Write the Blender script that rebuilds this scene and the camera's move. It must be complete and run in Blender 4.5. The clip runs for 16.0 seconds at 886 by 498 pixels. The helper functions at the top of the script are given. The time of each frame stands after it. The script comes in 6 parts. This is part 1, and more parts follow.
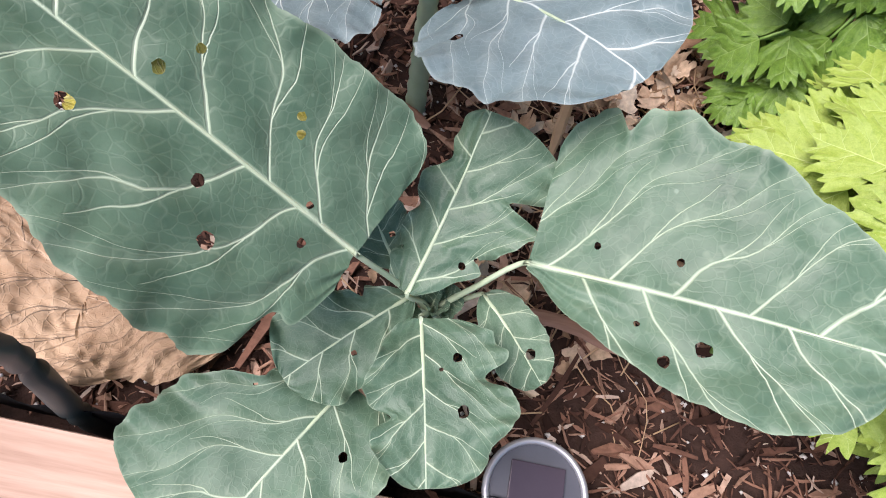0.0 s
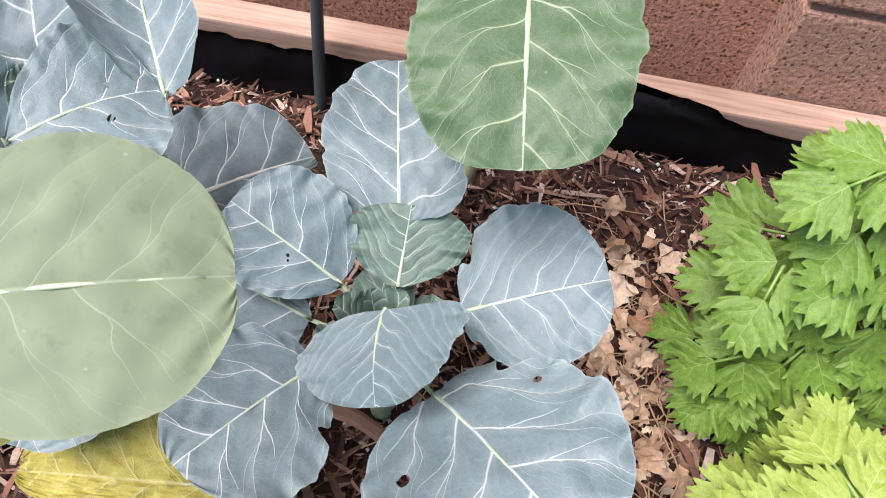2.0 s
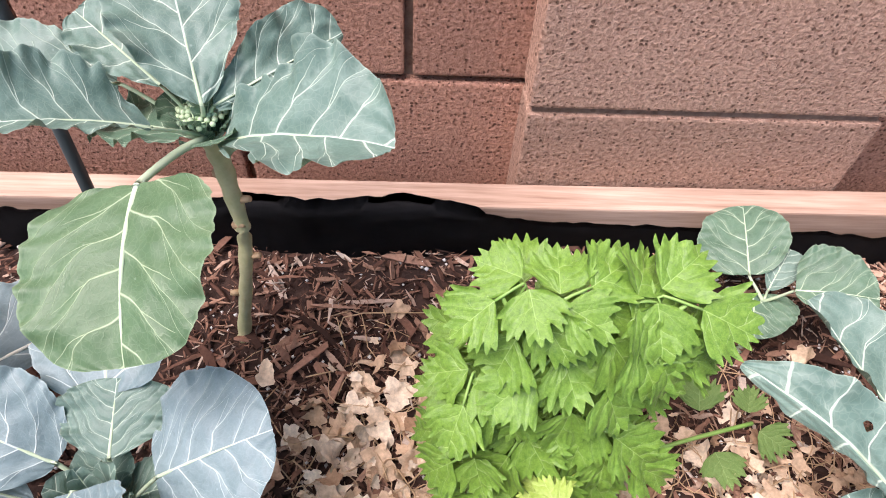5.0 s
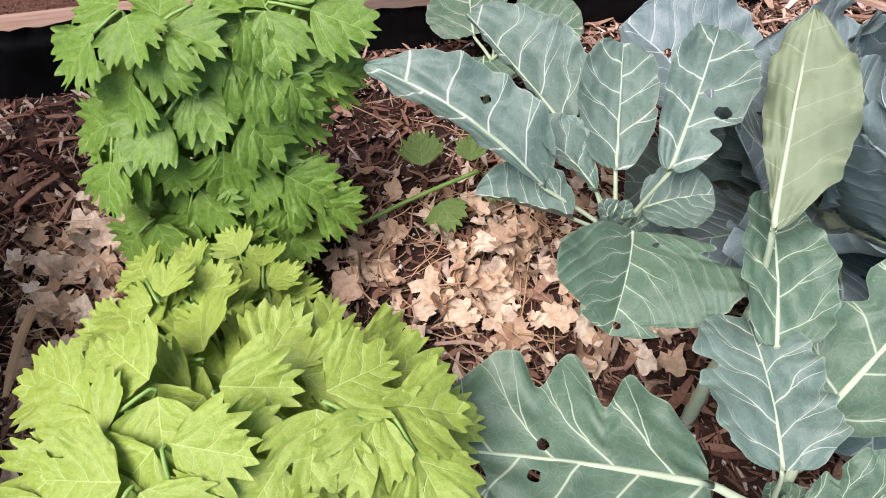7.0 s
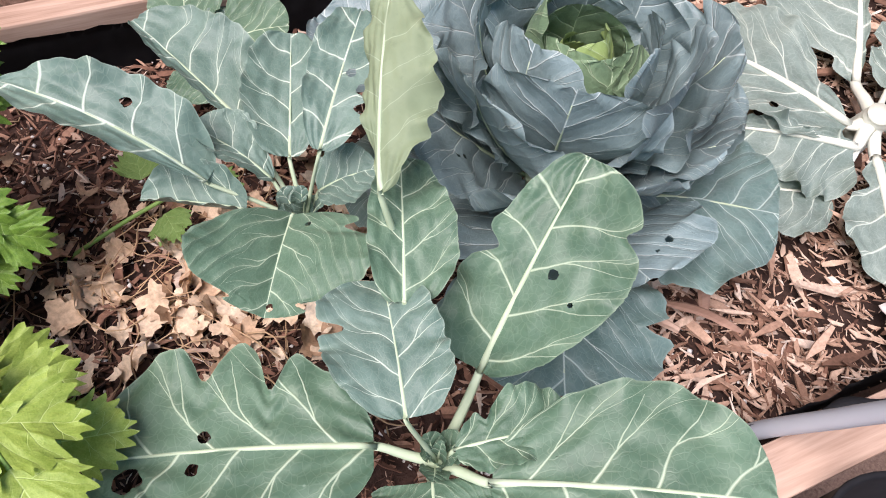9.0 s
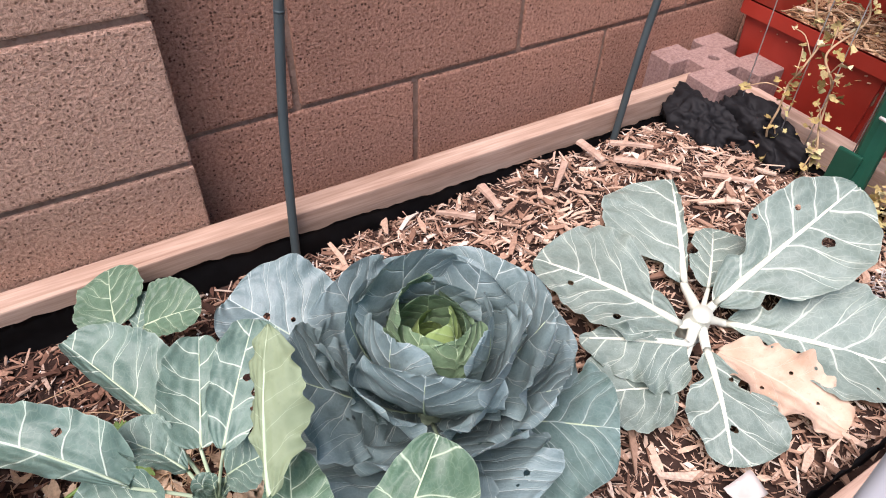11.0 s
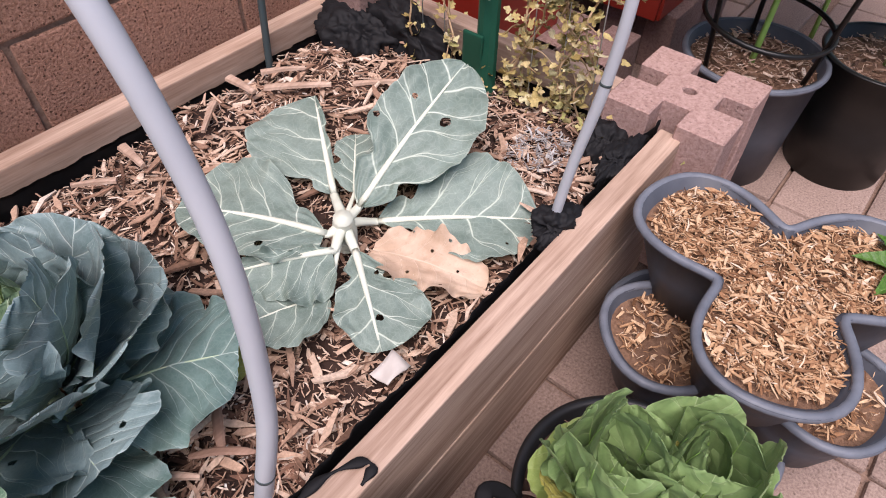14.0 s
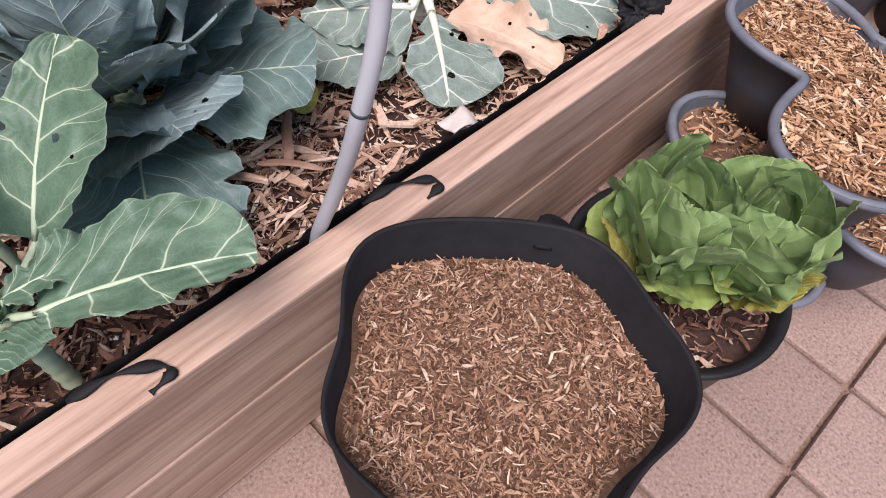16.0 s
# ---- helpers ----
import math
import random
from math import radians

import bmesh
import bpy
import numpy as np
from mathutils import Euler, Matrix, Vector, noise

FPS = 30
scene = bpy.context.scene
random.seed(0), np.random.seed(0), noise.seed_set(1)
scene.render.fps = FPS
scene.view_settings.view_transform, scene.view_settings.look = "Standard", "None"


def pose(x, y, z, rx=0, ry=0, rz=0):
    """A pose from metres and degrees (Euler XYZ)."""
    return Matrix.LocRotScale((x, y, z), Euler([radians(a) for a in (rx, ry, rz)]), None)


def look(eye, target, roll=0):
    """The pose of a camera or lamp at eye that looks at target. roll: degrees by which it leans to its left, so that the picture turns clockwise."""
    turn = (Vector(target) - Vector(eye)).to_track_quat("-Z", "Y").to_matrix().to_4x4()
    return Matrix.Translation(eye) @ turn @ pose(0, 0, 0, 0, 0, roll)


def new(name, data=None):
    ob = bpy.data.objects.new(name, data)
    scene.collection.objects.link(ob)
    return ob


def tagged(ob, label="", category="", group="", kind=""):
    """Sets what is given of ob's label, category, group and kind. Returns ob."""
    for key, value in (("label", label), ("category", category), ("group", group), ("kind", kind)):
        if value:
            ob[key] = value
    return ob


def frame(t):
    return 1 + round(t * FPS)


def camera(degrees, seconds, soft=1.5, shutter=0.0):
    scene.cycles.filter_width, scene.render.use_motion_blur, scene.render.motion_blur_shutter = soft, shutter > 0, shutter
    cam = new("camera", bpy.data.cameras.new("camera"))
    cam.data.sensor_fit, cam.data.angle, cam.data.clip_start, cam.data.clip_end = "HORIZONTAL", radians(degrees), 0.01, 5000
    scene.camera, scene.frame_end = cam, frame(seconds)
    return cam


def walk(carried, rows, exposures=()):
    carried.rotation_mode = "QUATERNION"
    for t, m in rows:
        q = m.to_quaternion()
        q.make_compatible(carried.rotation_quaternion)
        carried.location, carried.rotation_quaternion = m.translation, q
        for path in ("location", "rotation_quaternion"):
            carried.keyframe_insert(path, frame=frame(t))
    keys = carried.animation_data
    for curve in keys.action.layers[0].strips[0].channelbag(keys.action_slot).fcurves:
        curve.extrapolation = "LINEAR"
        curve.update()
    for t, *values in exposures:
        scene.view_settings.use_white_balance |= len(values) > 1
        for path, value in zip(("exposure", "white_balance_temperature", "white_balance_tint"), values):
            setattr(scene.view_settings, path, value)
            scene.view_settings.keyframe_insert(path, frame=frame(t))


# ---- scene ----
cam = camera(68.7, 16.0, soft=1.0)
PATH = [
    (0, (-0.865, -0.809, 0.885), (-0.841, 0.044, -0.924), 13.4),
    (0.5, (-0.868, -0.766, 0.895), (-0.874, 0.113, -0.901), 11.3),
    (1, (-0.865, -0.712, 0.928), (-0.896, 0.219, -0.842), 9.0),
    (1.5, (-0.868, -0.681, 0.956), (-0.909, 0.349, -0.758), 8.3),
    (2, (-0.876, -0.651, 0.974), (-0.887, 0.449, -0.696), 9.8),
    (2.5, (-0.864, -0.619, 0.996), (-0.855, 0.537, -0.637), 9.6),
    (3, (-0.861, -0.596, 1.026), (-0.865, 0.625, -0.558), 8.3),
    (3.2, (-0.861, -0.592, 1.033), (-0.873, 0.66, -0.527), 7.7),
    (5.3, (-0.656, -0.629, 1.06), (-0.556, 0.621, -0.499), 3.7),
    (5.5, (-0.635, -0.646, 1.051), (-0.518, 0.588, -0.518), 3.9),
    (6, (-0.587, -0.693, 1.018), (-0.449, 0.458, -0.612), 2.7),
    (6.5, (-0.536, -0.725, 0.995), (-0.383, 0.37, -0.672), 1.1),
    (7, (-0.473, -0.754, 0.975), (-0.259, 0.297, -0.712), 0.7),
    (7.5, (-0.417, -0.78, 0.964), (-0.104, 0.21, -0.745), 2.1),
    (8, (-0.376, -0.804, 0.958), (0.002, 0.145, -0.761), 3.4),
    (8.5, (-0.347, -0.818, 0.96), (0.092, 0.132, -0.745), 4.7),
    (9, (-0.318, -0.819, 0.975), (0.179, 0.175, -0.688), 4.9),
    (9.2, (-0.308, -0.815, 0.988), (0.21, 0.209, -0.649), 4.5),
    (11.3, (-0.241, -0.846, 1.168), (0.593, 0.385, -0.169), 2.7),
    (11.5, (-0.225, -0.858, 1.186), (0.655, 0.372, -0.122), 3.0),
    (12, (-0.183, -0.886, 1.23), (0.81, 0.305, -0.034), 3.0),
    (12.5, (-0.138, -0.926, 1.26), (0.962, 0.217, 0.043), 2.4),
    (13, (-0.108, -0.974, 1.246), (1.038, 0.09, 0.0), 2.2),
    (13.5, (-0.082, -1.015, 1.191), (1.06, -0.067, -0.15), 1.8),
    (14, (-0.061, -1.03, 1.12), (0.993, -0.196, -0.361), 1.1),
    (14.5, (-0.059, -1.04, 1.078), (0.944, -0.274, -0.474), 1.7),
    (15, (-0.082, -1.048, 1.031), (0.844, -0.329, -0.589), 4.5),
    (15.5, (-0.121, -1.064, 1.017), (0.742, -0.33, -0.63), 4.6),
    (16, (-0.194, -1.084, 1.012), (0.644, -0.377, -0.661), 7.6),
]
walk(cam, [(t, look(eye, target, roll)) for t, eye, target, roll in PATH],
     exposures=[(0, 1.0), (1, 1.06), (2, 1.08), (3, 1.14), (5.5, 1.32), (7, 0.86), (8, 0.80), (9, 0.92), (11.5, 1.0), (13, 0.90), (14.5, 0.56), (16, 0.66)])

# world and light: soft overcast daylight from above
world = bpy.data.worlds.new("sky")
scene.world = world
world.use_nodes = True
wn, wl = world.node_tree.nodes, world.node_tree.links
sky = wn.new("ShaderNodeTexSky")
sky.sky_type, sky.sun_disc = "NISHITA", False
sky.sun_elevation, sky.sun_rotation = radians(65), radians(242)
wn["Background"].inputs["Strength"].default_value = 0.088
wl.new(sky.outputs["Color"], wn["Background"].inputs["Color"])
sun = new("sun", bpy.data.lights.new("sun", "SUN"))
sun.data.energy, sun.data.angle, sun.data.color = 3.3, radians(42), (1.0, 0.86, 0.875)
sun.matrix_world = look((-0.95, -0.5, 2.6), (0, 0, 0.3))


# ---- materials ----
def mat(name, rough=0.7, metal=0.0, spec=0.5):
    m = bpy.data.materials.new(name)
    m.use_nodes = True
    b = m.node_tree.nodes["Principled BSDF"]
    b.inputs["Roughness"].default_value, b.inputs["Metallic"].default_value = rough, metal
    b.inputs["Specular IOR Level"].default_value = spec
    return m, m.node_tree.nodes, m.node_tree.links, b


def ramp(n, l, src, stops):
    r = n.new("ShaderNodeValToRGB")
    while len(r.color_ramp.elements) < len(stops):
        r.color_ramp.elements.new(0.5)
    for e, (p, c) in zip(r.color_ramp.elements, stops):
        e.position, e.color = p, (*c, 1)
    l.new(src, r.inputs["Fac"])
    return r.outputs["Color"]


def noise_tex(n, l, scale, detail=4, rough=0.55, vec=None, distort=0.0):
    t = n.new("ShaderNodeTexNoise")
    for k, v in (("Scale", scale), ("Detail", detail), ("Roughness", rough), ("Distortion", distort)):
        t.inputs[k].default_value = v
    if vec is not None:
        l.new(vec, t.inputs["Vector"])
    return t.outputs["Fac"]


def coords(n, l, which="Object", scale=(1, 1, 1)):
    c, m = n.new("ShaderNodeTexCoord"), n.new("ShaderNodeMapping")
    m.inputs["Scale"].default_value = scale
    l.new(c.outputs[which], m.inputs["Vector"])
    return m.outputs["Vector"]


def mix(n, l, a, b, fac, mode="MIX"):
    m = n.new("ShaderNodeMix")
    m.data_type, m.blend_type = "RGBA", mode
    for v, i in ((a, 6), (b, 7), (fac, 0)):
        if isinstance(v, (int, float)):
            m.inputs[i].default_value = v
        elif isinstance(v, tuple):
            m.inputs[i].default_value = (*v, 1)
        else:
            l.new(v, m.inputs[i])
    return m.outputs[2]


def maths(n, l, op, a, b=None, c=None, clamp=False):
    m = n.new("ShaderNodeMath")
    m.operation, m.use_clamp = op, clamp
    for i, v in enumerate((a, b, c)):
        if v is None:
            continue
        if isinstance(v, (int, float)):
            m.inputs[i].default_value = v
        else:
            l.new(v, m.inputs[i])
    return m.outputs[0]


def bump(n, l, b, height, strength=0.5, dist=0.002):
    p = n.new("ShaderNodeBump")
    p.inputs["Strength"].default_value, p.inputs["Distance"].default_value = strength, dist
    l.new(height, p.inputs["Height"])
    l.new(p.outputs["Normal"], b.inputs["Normal"])


def rough_stone(name, dark, light, scale=160, depth=0.004, strength=0.9, pit=140, deep=0.55):
    m, n, l, b = mat(name, 0.95, spec=0.2)
    v = coords(n, l)
    fine, broad = noise_tex(n, l, scale, 5, 0.65, v), noise_tex(n, l, 6, 4, 0.6, v)
    c = ramp(n, l, fine, [(0.3, dark), (0.52, tuple((x + y) / 2 for x, y in zip(dark, light))), (0.75, light)])
    info = n.new("ShaderNodeObjectInfo")
    tone = maths(n, l, "MULTIPLY_ADD", info.outputs["Random"], 0.25, 0.88)
    tone = maths(n, l, "MULTIPLY_ADD", broad, 0.35, maths(n, l, "SUBTRACT", tone, 0.17))
    comb = n.new("ShaderNodeCombineColor")
    for i in range(3):
        l.new(tone, comb.inputs[i])
    pits = n.new("ShaderNodeTexVoronoi")
    pits.inputs["Scale"].default_value = pit
    l.new(v, pits.inputs["Vector"])
    size = n.new("ShaderNodeSeparateColor")
    l.new(pits.outputs["Color"], size.inputs[0])
    hole = maths(n, l, "SUBTRACT", maths(n, l, "MULTIPLY", size.outputs[0], 0.42), maths(n, l, "ADD", pits.outputs["Distance"], maths(n, l, "MULTIPLY", fine, 0.25)))
    hole = maths(n, l, "MULTIPLY", maths(n, l, "ADD", hole, 0.10), 9.0, clamp=True)
    # shade inside the pits is painted into the colour, deep sets how strongly
    c = mix(n, l, c, tuple(x * 0.45 for x in dark), maths(n, l, "MULTIPLY", hole, deep))
    l.new(mix(n, l, c, comb.outputs[0], 1.0, "MULTIPLY"), b.inputs["Base Color"])
    h = maths(n, l, "SUBTRACT", maths(n, l, "MULTIPLY", fine, 0.7), maths(n, l, "MULTIPLY", hole, 0.6))
    bump(n, l, b, h, strength, depth)
    return m


def lumber(name, dark, light, along="x"):
    m, n, l, b = mat(name, 0.75, spec=0.3)
    k = {"x": (0.9, 17, 17), "y": (17, 0.9, 17)}[along]
    v = coords(n, l, scale=k)
    grain = noise_tex(n, l, 3.0, 6, 0.6, v, 0.6)
    fibre = noise_tex(n, l, 14, 3, 0.6, v)
    broad = noise_tex(n, l, 5, 3, 0.5, coords(n, l))
    g = maths(n, l, "ADD", maths(n, l, "MULTIPLY", grain, 0.7), maths(n, l, "MULTIPLY", fibre, 0.3))
    c = ramp(n, l, g, [(0.25, dark), (0.5, tuple((x * 0.45 + y * 0.55) for x, y in zip(dark, light))), (0.72, light)])
    stain = ramp(n, l, broad, [(0.3, (0.72, 0.66, 0.62)), (0.65, (1, 1, 1))])
    l.new(mix(n, l, c, stain, 0.8, "MULTIPLY"), b.inputs["Base Color"])
    bump(n, l, b, g, 0.35, 0.002)
    return m


def leaf_material(name, low, high, vein, veins=4.7, sheen=0.45, width=0.028, web=0.05, relief=0.42):
    """Leaf blade: UV x runs from base to tip, UV y across in leaf lengths; every leaf has veins of its own."""
    m, n, l, b = mat(name, sheen, spec=0.35)
    uv, rim, info = n.new("ShaderNodeUVMap"), n.new("ShaderNodeUVMap"), n.new("ShaderNodeObjectInfo")
    uv.uv_map, rim.uv_map = "blade", "edge"
    own = n.new("ShaderNodeVectorMath")
    own.operation = "MULTIPLY_ADD"
    l.new(info.outputs["Random"], own.inputs[0])
    own.inputs[1].default_value = (37.0, 53.0, 71.0)
    l.new(uv.outputs["UV"], own.inputs[2])
    wob = n.new("ShaderNodeTexNoise")
    wob.inputs["Scale"].default_value, wob.inputs["Detail"].default_value = 2.3, 0.8
    l.new(own.outputs[0], wob.inputs["Vector"])
    wav = noise_tex(n, l, 9.0, 2, 0.6, own.outputs[0])
    sep = n.new("ShaderNodeSeparateXYZ")
    l.new(uv.outputs["UV"], sep.inputs[0])
    u, w = sep.outputs[0], sep.outputs[1]
    a = maths(n, l, "ABSOLUTE", w)
    # side veins leave the rib steeply and bend towards the tip
    shift = maths(n, l, "MULTIPLY", maths(n, l, "SUBTRACT", wob.outputs["Fac"], 0.5), 0.36)
    shift = maths(n, l, "MULTIPLY_ADD", maths(n, l, "SUBTRACT", wav, 0.5), 0.022, shift)
    shift = maths(n, l, "MULTIPLY", shift, maths(n, l, "MULTIPLY_ADD", a, 5.0, 0.25, clamp=True))
    side = maths(n, l, "MULTIPLY_ADD", maths(n, l, "GREATER_THAN", w, 0.0), 0.43, maths(n, l, "MULTIPLY", info.outputs["Random"], 5.7))
    lean = maths(n, l, "ADD", maths(n, l, "MULTIPLY", maths(n, l, "POWER", a, 0.85), 0.50), maths(n, l, "MULTIPLY", maths(n, l, "MULTIPLY", a, a), 0.9))
    root = maths(n, l, "SUBTRACT", maths(n, l, "ADD", u, shift), lean)
    count = maths(n, l, "MULTIPLY_ADD", info.outputs["Random"], veins * 0.3, veins * 0.88)
    phase = maths(n, l, "ADD", maths(n, l, "MULTIPLY", root, count), side)
    signed = maths(n, l, "SUBTRACT", maths(n, l, "FRACT", phase), 0.5)
    tri = maths(n, l, "ABSOLUTE", signed)
    thin = maths(n, l, "MAXIMUM", maths(n, l, "SUBTRACT", width * 1.5, maths(n, l, "MULTIPLY", a, width * 3.2)), width * 0.42)
    # each side vein forks on its way to the edge
    split = maths(n, l, "MULTIPLY_ADD", wob.outputs["Fac"], 0.24, 0.0)
    fork = maths(n, l, "MULTIPLY", maths(n, l, "MAXIMUM", maths(n, l, "SUBTRACT", a, split), 0.0), 2.2)
    prong = maths(n, l, "ABSOLUTE", maths(n, l, "ADD", signed, fork))
    later = maths(n, l, "MULTIPLY", maths(n, l, "MAXIMUM", maths(n, l, "SUBTRACT", a, maths(n, l, "ADD", split, 0.09)), 0.0), 2.4)
    prong = maths(n, l, "MINIMUM", prong, maths(n, l, "ABSOLUTE", maths(n, l, "SUBTRACT", signed, later)))
    second = maths(n, l, "MINIMUM", maths(n, l, "DIVIDE", tri, thin), maths(n, l, "DIVIDE", prong, maths(n, l, "MULTIPLY", thin, 0.72)))
    second = maths(n, l, "SUBTRACT", 1.0, maths(n, l, "MINIMUM", second, 1.0), clamp=True)
    second = maths(n, l, "POWER", second, 0.7)
    mid = maths(n, l, "SUBTRACT", 1.0, maths(n, l, "DIVIDE", a, maths(n, l, "MULTIPLY_ADD", u, -0.008, 0.0125)), clamp=True)
    # small veins branch off both sides of every side vein
    twig = maths(n, l, "SUBTRACT", maths(n, l, "MULTIPLY", a, 15.0), maths(n, l, "MULTIPLY", tri, 2.2))
    twig = maths(n, l, "ADD", twig, maths(n, l, "MULTIPLY", maths(n, l, "ADD", maths(n, l, "FLOOR", phase), wav), 2.7))
    twig = maths(n, l, "ADD", twig, maths(n, l, "MULTIPLY", maths(n, l, "GREATER_THAN", signed, 0.0), 0.37))
    twig = maths(n, l, "ABSOLUTE", maths(n, l, "SUBTRACT", maths(n, l, "FRACT", twig), 0.5))
    twig = maths(n, l, "SUBTRACT", 1.0, maths(n, l, "DIVIDE", twig, 0.10), clamp=True)
    twig = maths(n, l, "MULTIPLY", twig, maths(n, l, "MULTIPLY_ADD", tri, -1.7, 1.0, clamp=True))
    net = n.new("ShaderNodeTexVoronoi")
    net.feature = "DISTANCE_TO_EDGE"
    net.inputs["Scale"].default_value = 30.0
    warp = n.new("ShaderNodeVectorMath")
    warp.operation = "MULTIPLY_ADD"
    l.new(wob.outputs["Color"], warp.inputs[0])
    warp.inputs[1].default_value = (0.14, 0.14, 0.14)
    l.new(own.outputs[0], warp.inputs[2])
    l.new(warp.outputs[0], net.inputs["Vector"])
    third = maths(n, l, "SUBTRACT", 1.0, maths(n, l, "DIVIDE", net.outputs["Distance"], 0.08), clamp=True)
    fine = maths(n, l, "MAXIMUM", maths(n, l, "MULTIPLY", third, web * 1.2), maths(n, l, "MULTIPLY", twig, web * 3.2))
    edge = n.new("ShaderNodeSeparateXYZ")
    l.new(rim.outputs["UV"], edge.inputs[0])
    hem = maths(n, l, "MULTIPLY", maths(n, l, "SUBTRACT", edge.outputs[0], 0.965), 22.0, clamp=True)
    all_v = maths(n, l, "MAXIMUM", maths(n, l, "MAXIMUM", maths(n, l, "MULTIPLY", second, maths(n, l, "MULTIPLY_ADD", a, -0.8, 0.95, clamp=True)), mid), maths(n, l, "MAXIMUM", fine, maths(n, l, "MULTIPLY", hem, 0.30)))
    ob = coords(n, l)
    tone = noise_tex(n, l, 40, 6, 0.65, ob)
    blot = noise_tex(n, l, 11, 4, 0.6, ob)
    fleck = noise_tex(n, l, 160, 3, 0.6, ob)
    base = ramp(n, l, maths(n, l, "ADD", maths(n, l, "MULTIPLY", tone, 0.5), maths(n, l, "MULTIPLY", blot, 0.5)), [(0.34, low), (0.66, high)])
    base = mix(n, l, base, tuple(x * 0.86 for x in low), maths(n, l, "MULTIPLY", maths(n, l, "SUBTRACT", fleck, 0.56), 3.0, clamp=True))
    halo = maths(n, l, "SUBTRACT", 1.0, maths(n, l, "DIVIDE", tri, 0.22), clamp=True)
    base = mix(n, l, base, vein, maths(n, l, "MULTIPLY", halo, 0.09))
    # scattered pale scars and yellow nicks
    scar = n.new("ShaderNodeTexVoronoi")
    scar.inputs["Scale"].default_value = 7.0
    l.new(own.outputs[0], scar.inputs["Vector"])
    mark = maths(n, l, "MULTIPLY", maths(n, l, "SUBTRACT", maths(n, l, "MULTIPLY_ADD", wav, 0.14, -0.015), scar.outputs["Distance"]), 30.0, clamp=True)
    base = mix(n, l, base, tuple(min(0.8, x * 1.15 + 0.12) for x in high), maths(n, l, "MULTIPLY", mark, 0.45))
    l.new(mix(n, l, base, vein, all_v), b.inputs["Base Color"])
    l.new(maths(n, l, "MULTIPLY_ADD", blot, 0.3, sheen - 0.13), b.inputs["Roughness"])
    quilt = maths(n, l, "SUBTRACT", maths(n, l, "MULTIPLY", tone, 0.35), maths(n, l, "MULTIPLY", maths(n, l, "MAXIMUM", second, maths(n, l, "MULTIPLY", fine, 1.2)), 0.6))
    quilt = maths(n, l, "ADD", quilt, maths(n, l, "MULTIPLY", maths(n, l, "MINIMUM", tri, 0.3), 1.6))
    bump(n, l, b, quilt, relief, 0.003)
    b.inputs["Sheen Weight"].default_value = 0.03
    # thin blade lets some light through
    tr = n.new("ShaderNodeBsdfTranslucent")
    l.new(mix(n, l, base, (0.45, 0.65, 0.2), 0.25), tr.inputs["Color"])
    mx = n.new("ShaderNodeMixShader")
    mx.inputs[0].default_value = 0.10
    l.new(b.outputs[0], mx.inputs[1])
    l.new(tr.outputs[0], mx.inputs[2])
    l.new(mx.outputs[0], n["Material Output"].inputs["Surface"])
    return m


def plain(name, low, high, rough=0.6, scale=30, depth=0.001, metal=0.0, spec=0.4, strength=0.4):
    m, n, l, b = mat(name, rough, metal, spec)
    v = coords(n, l)
    t = noise_tex(n, l, scale, 5, 0.6, v)
    broad = noise_tex(n, l, scale * 0.12 + 1, 3, 0.5, v)
    s = maths(n, l, "ADD", maths(n, l, "MULTIPLY", t, 0.55), maths(n, l, "MULTIPLY", broad, 0.45))
    l.new(ramp(n, l, s, [(0.3, low), (0.7, high)]), b.inputs["Base Color"])
    bump(n, l, b, t, strength, depth)
    return m


def islands(name, stops, rough=0.85):
    """Loose bits, each with a tint of its own."""
    m, n, l, b = mat(name, rough, spec=0.25)
    g = n.new("ShaderNodeNewGeometry")
    c = ramp(n, l, g.outputs["Random Per Island"], stops)
    v = coords(n, l)
    t = noise_tex(n, l, 220, 4, 0.6, v)
    shade = ramp(n, l, t, [(0.3, (0.6, 0.58, 0.56)), (0.7, (1.1, 1.08, 1.05))])
    l.new(mix(n, l, c, shade, 0.85, "MULTIPLY"), b.inputs["Base Color"])
    bump(n, l, b, t, 0.5, 0.001)
    return m


BLOCK = rough_stone("tan_block", (0.235, 0.113, 0.076), (0.69, 0.395, 0.288), 200, 0.009, 1.0, 190, 0.85)
MORTAR = rough_stone("mortar", (0.20, 0.125, 0.09), (0.38, 0.265, 0.205), 90, 0.002, 0.9, 100, 0.2)
PAVER = rough_stone("paver", (0.20, 0.137, 0.112), (0.43, 0.32, 0.27), 230, 0.002, 0.7, 160, 0.25)
SAND = rough_stone("joint_sand", (0.16, 0.10, 0.075), (0.32, 0.22, 0.17), 200, 0.002)
PINKSTONE = rough_stone("pink_concrete", (0.26, 0.16, 0.14), (0.47, 0.325, 0.29), 190, 0.0025, 0.7, 180, 0.25)
WOOD = lumber("cedar_board", (0.200, 0.105, 0.064), (0.76, 0.58, 0.465))
WOODY = lumber("cedar_end_board", (0.33, 0.21, 0.15), (0.74, 0.57, 0.47), "y")
FILM = plain("black_fabric", (0.004, 0.004, 0.005), (0.012, 0.012, 0.014), 0.72, 60, 0.001, spec=0.3)
SOIL = plain("dark_soil", (0.016, 0.009, 0.007), (0.070, 0.038, 0.028), 0.95, 70, 0.006, strength=0.9)
MULCH = islands("dark_bark", [(0.0, (0.030, 0.015, 0.011)), (0.28, (0.118, 0.060, 0.043)), (0.60, (0.290, 0.160, 0.112)), (0.86, (0.42, 0.27, 0.195)), (1.0, (0.66, 0.57, 0.49))])
